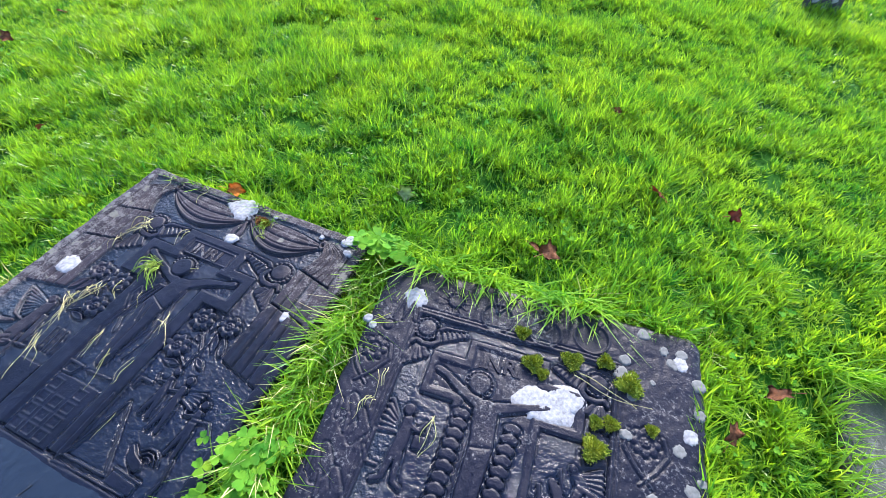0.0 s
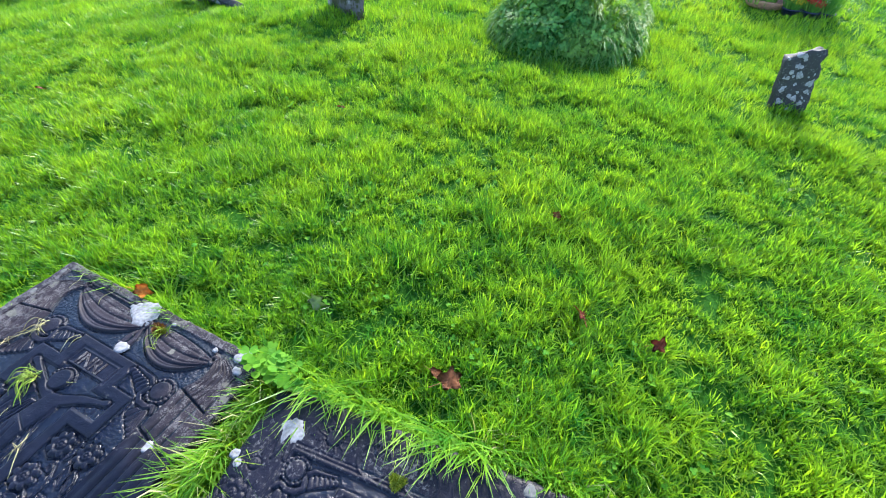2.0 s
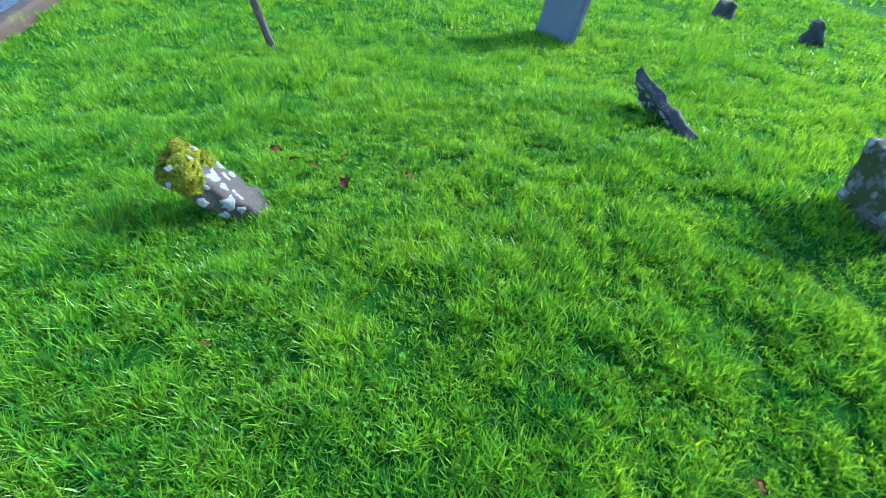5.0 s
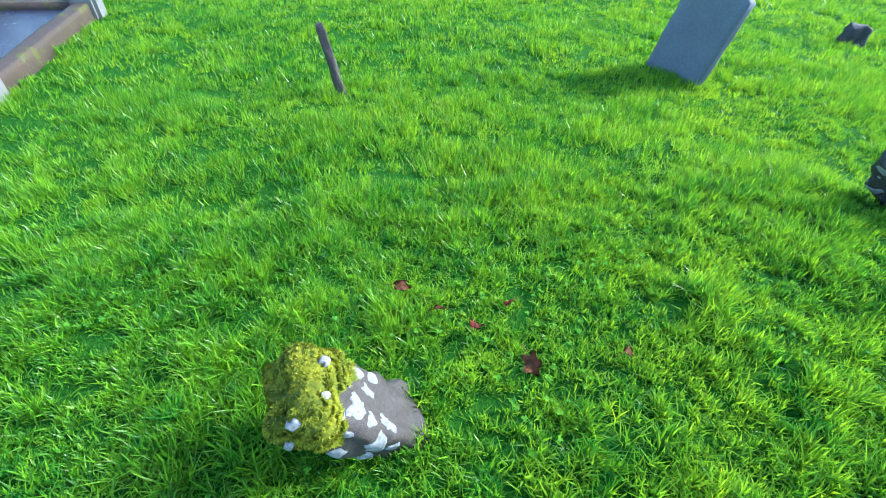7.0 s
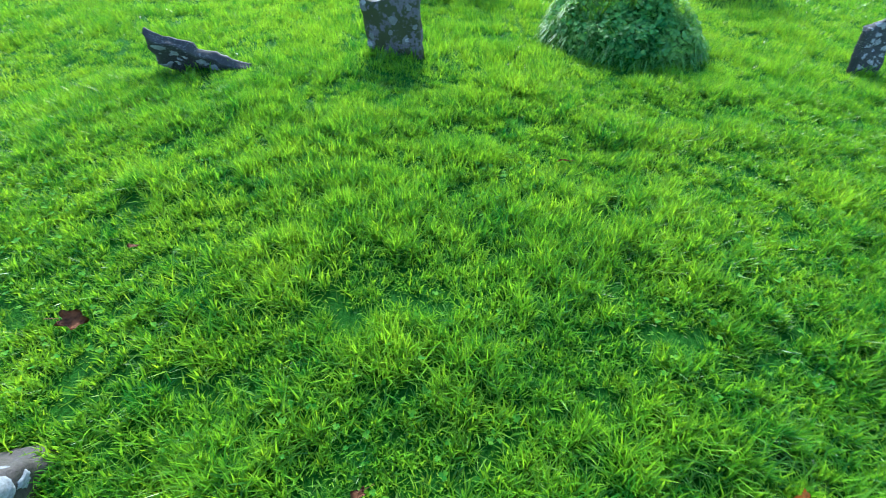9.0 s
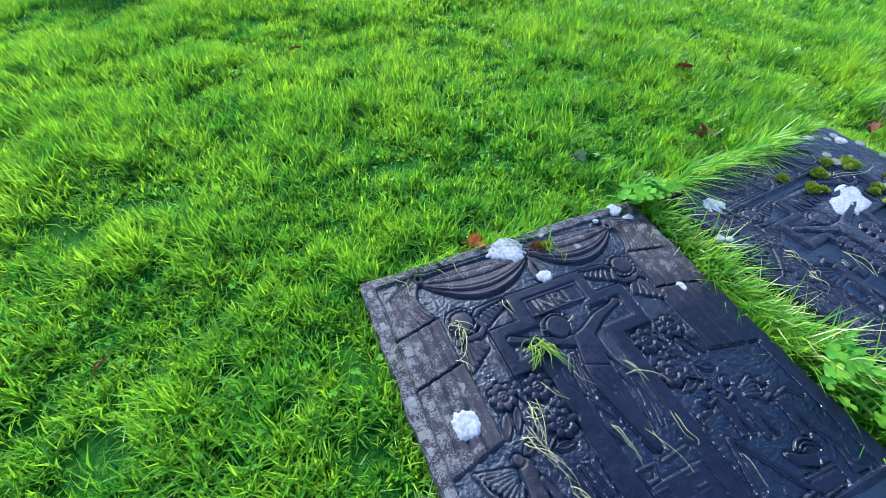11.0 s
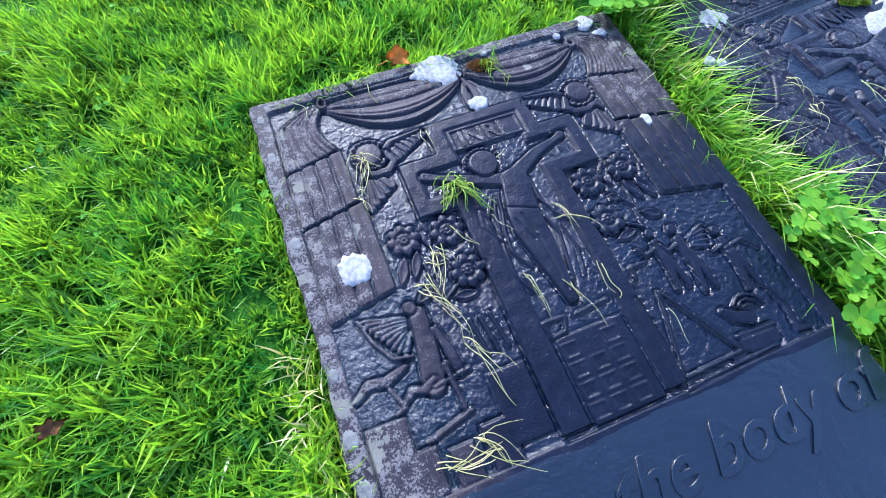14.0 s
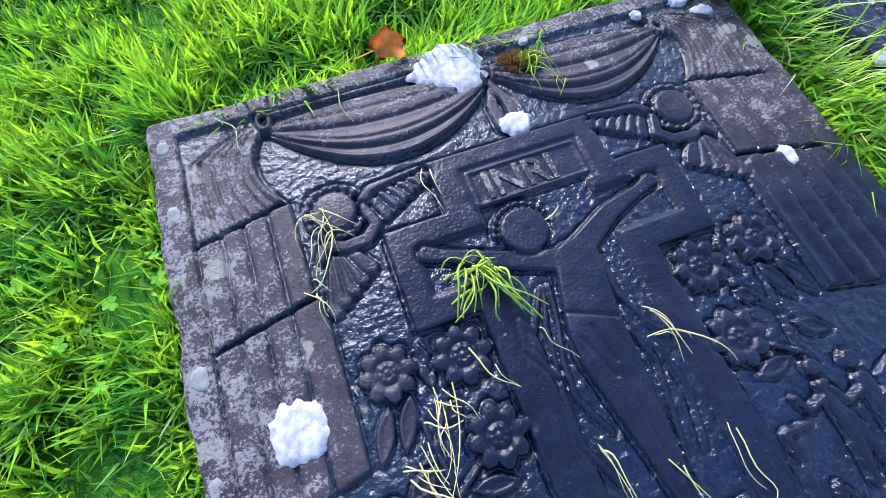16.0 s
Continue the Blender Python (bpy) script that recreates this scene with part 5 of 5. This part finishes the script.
# ---- loose straw on the slab ----
def strands(name, lines, seed, mat, width, label, category, jitter=0.016, arch=0.012):
    """Loose bent stalks lying on the slab, each one from a start to an end."""
    g = np.random.default_rng(seed)
    vs, fs = [], []
    for a, b, n in lines:
        for _ in range(n):
            p0 = np.array(a) + g.normal(0, jitter, 2)
            p1 = np.array(b) + g.normal(0, jitter * 1.3, 2)
            p1 = p0 + (p1 - p0) * (0.55 + 0.6 * g.random())
            wave, turns, lag = np.hypot(*(p1 - p0)) * 0.07 * g.random(), 3 + 6 * g.random(), 6.28 * g.random()
            k = p0 + (p1 - p0) * 0.5 + g.normal(0, np.hypot(*(p1 - p0)) * 0.17, 2)
            hgt = arch * g.random() * 2 + 0.002
            o = len(vs)
            m = 9
            w = width * (0.6 + 0.8 * g.random())
            for i in range(m):
                t = i / (m - 1)
                p = (1 - t) ** 2 * p0 + 2 * t * (1 - t) * k + t * t * p1
                d = 2 * (1 - t) * (k - p0) + 2 * t * (p1 - k)
                d = d / (np.hypot(*d) + 1e-6)
                p = p + np.array((-d[1], d[0])) * wave * math.sin(turns * t + lag)
                z = A_TOP + 0.004 + hgt * math.sin(math.pi * t)
                ww = w * (1 - 0.6 * t)
                vs += [[p[0] - d[1] * ww, p[1] + d[0] * ww, z], [p[0] + d[1] * ww, p[1] - d[0] * ww, z], [p[0], p[1], z + ww * 1.2]]
            for i in range(m - 1):
                q = o + 3 * i
                for u, v in ((0, 2), (2, 1), (1, 0)):
                    fs += [[q + u, q + v, q + 3 + v], [q + u, q + 3 + v, q + 3 + u]]
    ob = new(name, mesh_from(name, np.array(vs), np.array(fs), mat))
    return tagged(ob, label, category, kind="stuff")


strands("straw", [((0.33, -0.655), (0.385, -0.70), 4), ((0.335, -0.665), (0.29, -0.74), 4), ((0.34, -0.66), (0.31, -0.79), 3), ((0.27, -0.735), (0.33, -0.84), 4), ((0.265, -0.735), (0.32, -0.775), 4), ((0.31, -0.80), (0.36, -0.97), 3), ((0.345, -0.94), (0.40, -0.99), 3), ((0.33, -0.92), (0.35, -1.1), 2), ((0.19, -1.17), (0.33, -1.16), 6), ((0.16, -1.14), (0.25, -1.2), 5), ((0.25, -1.12), (0.33, -1.21), 6), ((0.42, -0.62), (0.44, -0.72), 2)], 1, STRAW, 0.0013, "pale dry grass stalks scattered on the dark slab", "straw", 0.014, 0.006)
strands("straw", [((0.70, -0.64), (0.72, -0.72), 3), ((0.69, -0.69), (0.73, -0.69), 2), ((0.71, -0.68), (0.79, -0.76), 1), ((0.53, -0.80), (0.55, -0.92), 3), ((0.50, -0.60), (0.54, -0.66), 1), ((0.44, -0.26), (0.45, -0.36), 2), ((0.35, -0.03), (0.355, -0.14), 1), ((0.1, -0.02), (0.13, -0.12), 1), ((0.72, -0.84), (0.74, -0.95), 2), ((0.61, -0.43), (0.635, -0.44), 1), ((0.82, -1.02), (0.85, -1.1), 1), ((0.62, -0.86), (0.64, -0.97), 2)], 2, STRAW, 0.0014, "few pale bent stalks lying on the dark slab", "straw", 0.008, 0.006)
strands("straw", [((0.24, -0.30), (0.19, -0.40), 7), ((0.23, -0.28), (0.26, -0.36), 5), ((0.2, -0.43), (0.22, -0.49), 4)], 3, STRAW, 0.0014, "small wisp of dry grass on the dark slab", "straw", 0.012)
strands("cut_grass", [((0.46, -0.478), (0.53, -0.60), 10), ((0.44, -0.475), (0.40, -0.55), 7), ((0.47, -0.48), (0.47, -0.56), 7), ((0.42, -0.475), (0.50, -0.48), 10)], 4, FRESH, 0.0026, "wilting yellow-green tuft of cut grass on the slab", "cut grass", 0.012, 0.02)
strands("cut_grass", [((0.74, -0.09), (0.80, -0.16), 4), ((0.73, -0.08), (0.71, -0.14), 4), ((0.75, -0.08), (0.78, -0.05), 5), ((0.79, -0.16), (0.74, -0.2), 2)], 5, FRESH, 0.002, "wilting yellow-green tuft of cut grass on the slab", "cut grass", 0.012, 0.02)
strands("straw", [((2.25, -0.26), (2.52, -0.29), 2), ((1.6, -0.5), (1.62, -0.62), 4), ((1.62, -0.62), (1.60, -0.69), 5), ((1.83, -0.6), (1.84, -0.72), 3)], 6, STRAW, 0.0015, "few dry stalks across the carved slab", "straw", 0.012).location = (0, 0, B_TOP - A_TOP + 0.006)


# ---- lawn grass ----
def simple_blades(x, y, z, height, width, bend_way, bend, face):
    """Blades of two triangles for the lawn farther off."""
    n = len(x)
    bx, by = np.cos(bend_way) * bend, np.sin(bend_way) * bend
    fx, fy = np.cos(face) * width / 2, np.sin(face) * width / 2
    up = height * np.sqrt(np.clip(1 - (bend / height * 0.75) ** 2, 0.12, 1))
    v = np.empty((n, 4, 3), np.float32)
    v[:, 0] = np.stack([x, y, z], 1)
    v[:, 1] = np.stack([x + bx * 0.25 - fx, y + by * 0.25 - fy, z + up * 0.55], 1)
    v[:, 2] = np.stack([x + bx * 0.25 + fx, y + by * 0.25 + fy, z + up * 0.55], 1)
    v[:, 3] = np.stack([x + bx, y + by, z + up], 1)
    base = (np.arange(n) * 4)[:, None]
    return v.reshape(-1, 3), np.concatenate([base + np.array([[0, 2, 1]]), base + np.array([[1, 2, 3]])], 0)


def tufted(n_tufts, per, x0, x1, y0, y1, spread, length, width, seed, skip=None, make=blades):
    """Blades in tufts that fan outward, over a rectangle of the lawn."""
    g = np.random.default_rng(seed)
    cx, cy = x0 + (x1 - x0) * g.random(n_tufts), y0 + (y1 - y0) * g.random(n_tufts)
    size = 0.55 + 0.9 * g.random(n_tufts)
    a = g.random((n_tufts, per)) * 2 * math.pi
    q = np.abs(g.normal(0, 0.6, (n_tufts, per)))
    x = (cx[:, None] + np.cos(a) * q * spread * size[:, None]).ravel()
    y = (cy[:, None] + np.sin(a) * q * spread * size[:, None]).ravel()
    s = np.repeat(size, per)
    a, q = a.ravel(), q.ravel()
    keep = ~on_slab(x, y, 0.004)
    if skip:
        keep &= ~((x > skip[0]) & (x < skip[1]) & (y > skip[2]) & (y < skip[3]))
    keep &= mound_height(x, y) < 0.10
    x, y, a, q, s = x[keep], y[keep], a[keep], q[keep], s[keep]
    n = len(x)
    patchy = 0.55 + 0.8 * step(0.2, 0.8, 0.6 * vnoise(x, y, 0.42, 3) + 0.4 * vnoise(x, y, 0.17, 4))
    h = length * (0.55 + 0.6 * g.random(n)) * (0.7 + 0.35 * s) * patchy
    drift = 6.28 * vnoise(x, y, 0.9, 5)
    way = np.arctan2(np.sin(a) * (0.4 + q) + 0.25 * np.sin(drift), np.cos(a) * (0.4 + q) + 0.25 * np.cos(drift)) + g.normal(0, 1.3, n)
    bend = h * np.clip(0.42 + 0.35 * q + 0.30 * g.normal(0, 1, n), 0.05, 1.2)
    z = ground_height(x, y) + mound_height(x, y) - 0.01
    return make(x, y, z, h, width * (0.6 + 0.8 * g.random(n)), way, bend, way + 1.57 + g.normal(0, 0.8, n))


def spikes(x, y, z, height, width, bend_way, bend, face):
    """Blades of one triangle each for the lawn farther off."""
    n = len(x)
    fx, fy = np.cos(face) * width / 2, np.sin(face) * width / 2
    up = height * np.sqrt(np.clip(1 - (bend / height * 0.75) ** 2, 0.12, 1))
    v = np.empty((n, 3, 3), np.float32)
    v[:, 0] = np.stack([x - fx, y - fy, z], 1)
    v[:, 1] = np.stack([x + fx, y + fy, z], 1)
    v[:, 2] = np.stack([x + np.cos(bend_way) * bend, y + np.sin(bend_way) * bend, z + up], 1)
    return v.reshape(-1, 3), np.arange(3 * n).reshape(n, 3)


NEAR = (-3.9, 4.2, -1.8, 3.6)
MID = (-6.4, 5.6, -2.6, 6.6)
WIDE = (-10.5, 7.5, -5.0, 11.0)
chunks = [
    tufted(12500, 42, *NEAR, 0.058, 0.092, 0.0072, 1, None, simple_blades),
    tufted(17000, 30, *MID, 0.075, 0.094, 0.0105, 2, NEAR, spikes),
    tufted(24000, 20, *WIDE, 0.10, 0.094, 0.0160, 4, MID, spikes),
    tufted(6000, 14, -26, 24, -16, 32, 0.3, 0.16, 0.045, 3, WIDE, spikes),
]


def edge_growth(points, n, length, way, seed, z=0.02, reach=0.5, width=0.0065, loose=0.5):
    """Long blades rooted along a line between two points, drooping one way."""
    g = np.random.default_rng(seed)
    t = g.random(n)
    (ax, ay, aw), (bx, by, bw) = points
    w = (aw + (bw - aw) * t) * (g.random(n) - 0.5)
    x, y = ax + (bx - ax) * t, ay + (by - ay) * t
    d = math.hypot(bx - ax, by - ay)
    x, y = x - (by - ay) / d * w, y + (bx - ax) / d * w
    h = length * (0.45 + 0.75 * g.random(n)) * (0.6 + 0.8 * vnoise(x, y, 0.13, 6))
    wy = way + g.normal(0, loose, n)
    return blades(x, y, np.full(n, z), h, width * (0.6 + 0.8 * g.random(n)), wy, h * reach * (0.5 + 0.9 * g.random(n)), wy + 1.57 + g.normal(0, 0.6, n))


fringe = [
    edge_growth(((1.325, 0.03, 0.13), (1.345, -0.75, 0.11)), 1150, 0.16, -1.2, 21, 0.03, 0.85, 0.007, 1.0),
    edge_growth(((1.33, 0.0, 0.06), (1.36, -0.8, 0.06)), 100, 0.22, -1.0, 20, 0.05, 0.95, 0.005, 0.7),
    edge_growth(((1.35, -0.7, 0.11), (1.42, -2.1, 0.16)), 1600, 0.16, -1.2, 22, 0.03, 0.85, 0.007, 1.1),
    edge_growth(((1.36, -0.7, 0.06), (1.41, -1.5, 0.06)), 90, 0.21, -1.0, 19, 0.05, 0.95, 0.005, 0.8),
    edge_growth(((1.40, 0.03, 0.05), (2.30, 0.10, 0.07)), 520, 0.21, -1.35, 23, 0.06, 0.95, 0.0085, 0.75),
    edge_growth(((2.20, 0.11, 0.06), (2.66, 0.14, 0.06)), 260, 0.13, -1.5, 24, 0.05, 0.6),
    edge_growth(((-0.04, 0.03, 0.05), (1.2, 0.035, 0.05)), 700, 0.12, -1.2, 25, 0.02, 0.55, 0.006, 0.9),
    edge_growth(((-0.06, 0.0, 0.05), (-0.07, -1.9, 0.06)), 900, 0.10, 0.0, 26, 0.02, 0.45, 0.005, 1.3),
    edge_growth(((2.70, 0.05, 0.06), (2.80, -1.6, 0.06)), 900, 0.14, 2.6, 27, 0.02, 0.4, 0.006, 1.2),
    edge_growth(((3.15, 0.2, 0.06), (3.2, -1.6, 0.06)), 900, 0.18, 0.3, 28, 0.02, 0.7, 0.007, 0.9),
    edge_growth(((3.1, 0.22, 0.08), (4.0, 0.25, 0.08)), 700, 0.2, -1.4, 29, 0.02, 0.7, 0.007, 0.7),
    edge_growth(((1.24, 0.05, 0.06), (1.45, 0.06, 0.06)), 500, 0.15, -1.4, 35, 0.04, 0.6, 0.0075, 1.2),
]
# longer grass at the feet of the stones
for sx, sy, w, turn, n in ((3.55, 4.05, 0.34, 0.1, 420), (-1.17, 4.02, 0.6, 0.1, 320), (-2.85, 3.72, 0.5, 0.3, 420), (-2.0, 0.06, 0.4, 1.5, 420), (-2.22, 0.0, 0.4, 1.4, 300), (-6.2, 3.9, 0.9, 0.26, 260), (-5.9, -0.1, 0.25, 0, 160), (-7.2, 7.7, 0.5, 1, 120), (-5.45, 7.9, 0.6, 1, 120), (-1.0, 7.75, 0.8, 0, 160), (-0.15, 7.9, 0.7, 0, 160)):
    c, s = math.cos(turn) * w / 2, math.sin(turn) * w / 2
    zz = float(ground_height(sx, sy)) - 0.01
    chunks.append(edge_growth(((sx - c, sy - s, 0.10), (sx + c, sy + s, 0.10)), n // 2, 0.12, -1.57, int(sx * 10) + 90, zz, 0.45, 0.008, 1.6))
lawn = new("grass", mesh_from("grass", *gather(chunks), GRASS, False))
fringe_ob = new("grass_fringe", mesh_from("grass_fringe", *gather(fringe), FRINGE, False))
tagged(fringe_ob, "long yellow-green grass hanging over the slab edges", "grass", kind="stuff")
dead = new("dead_grass", mesh_from("dead_grass", *gather([
    edge_growth(((-0.085, -0.72, 0.09), (-0.10, -1.25, 0.10)), 150, 0.10, 2.6, 41, 0.02, 0.7, 0.005, 1.6),
    edge_growth(((1.33, 0.0, 0.1), (1.37, -1.0, 0.1)), 90, 0.24, -1.0, 44, 0.05, 0.9, 0.004, 0.9),
    edge_growth(((2.2, 0.16, 0.1), (2.75, 0.1, 0.2)), 120, 0.12, -1.0, 43, 0.02, 0.7, 0.005, 1.6)]), STRAW, False))
tagged(dead, "withered straw-coloured grass beside the slab edge", "grass", kind="stuff")
tagged(lawn, "bright green tufted uncut lawn grass lit by low sun", "grass", kind="stuff")


def lawn_spot(g):
    while True:
        x, y = -3.6 + 7.4 * g.random(), -2.0 + 4.7 * g.random()
        if not on_slab(x, y, 0.02) and vnoise(x, y, 0.5, 7) > 0.54:
            return x, y, float(ground_height(x, y)) + 0.03 + 0.045 * g.random(), 0.6 * g.random(), 6.28 * g.random()


def gap_spot(g):
    t = g.random() ** 0.8
    low = g.random() < 0.85
    y = -0.85 - 0.75 * t if low else 0.06 - 0.12 * g.random()
    x = (1.34 + 0.05 * t + 0.10 * g.normal() * 0.7) if low else 1.33 + 0.06 * g.normal()
    return x, y, 0.14 + 0.05 * g.random(), 0.5 * g.random(), 6.28 * g.random()


tagged(broad_leaves(1100, 31, 0.013, lawn_spot, CLOVER, "clover"), "low clover leaves among the lawn grass", "clover")
tagged(broad_leaves(190, 32, 0.033, gap_spot, CLOVER, "clover"), "lush clover leaves growing between the two slabs", "clover")
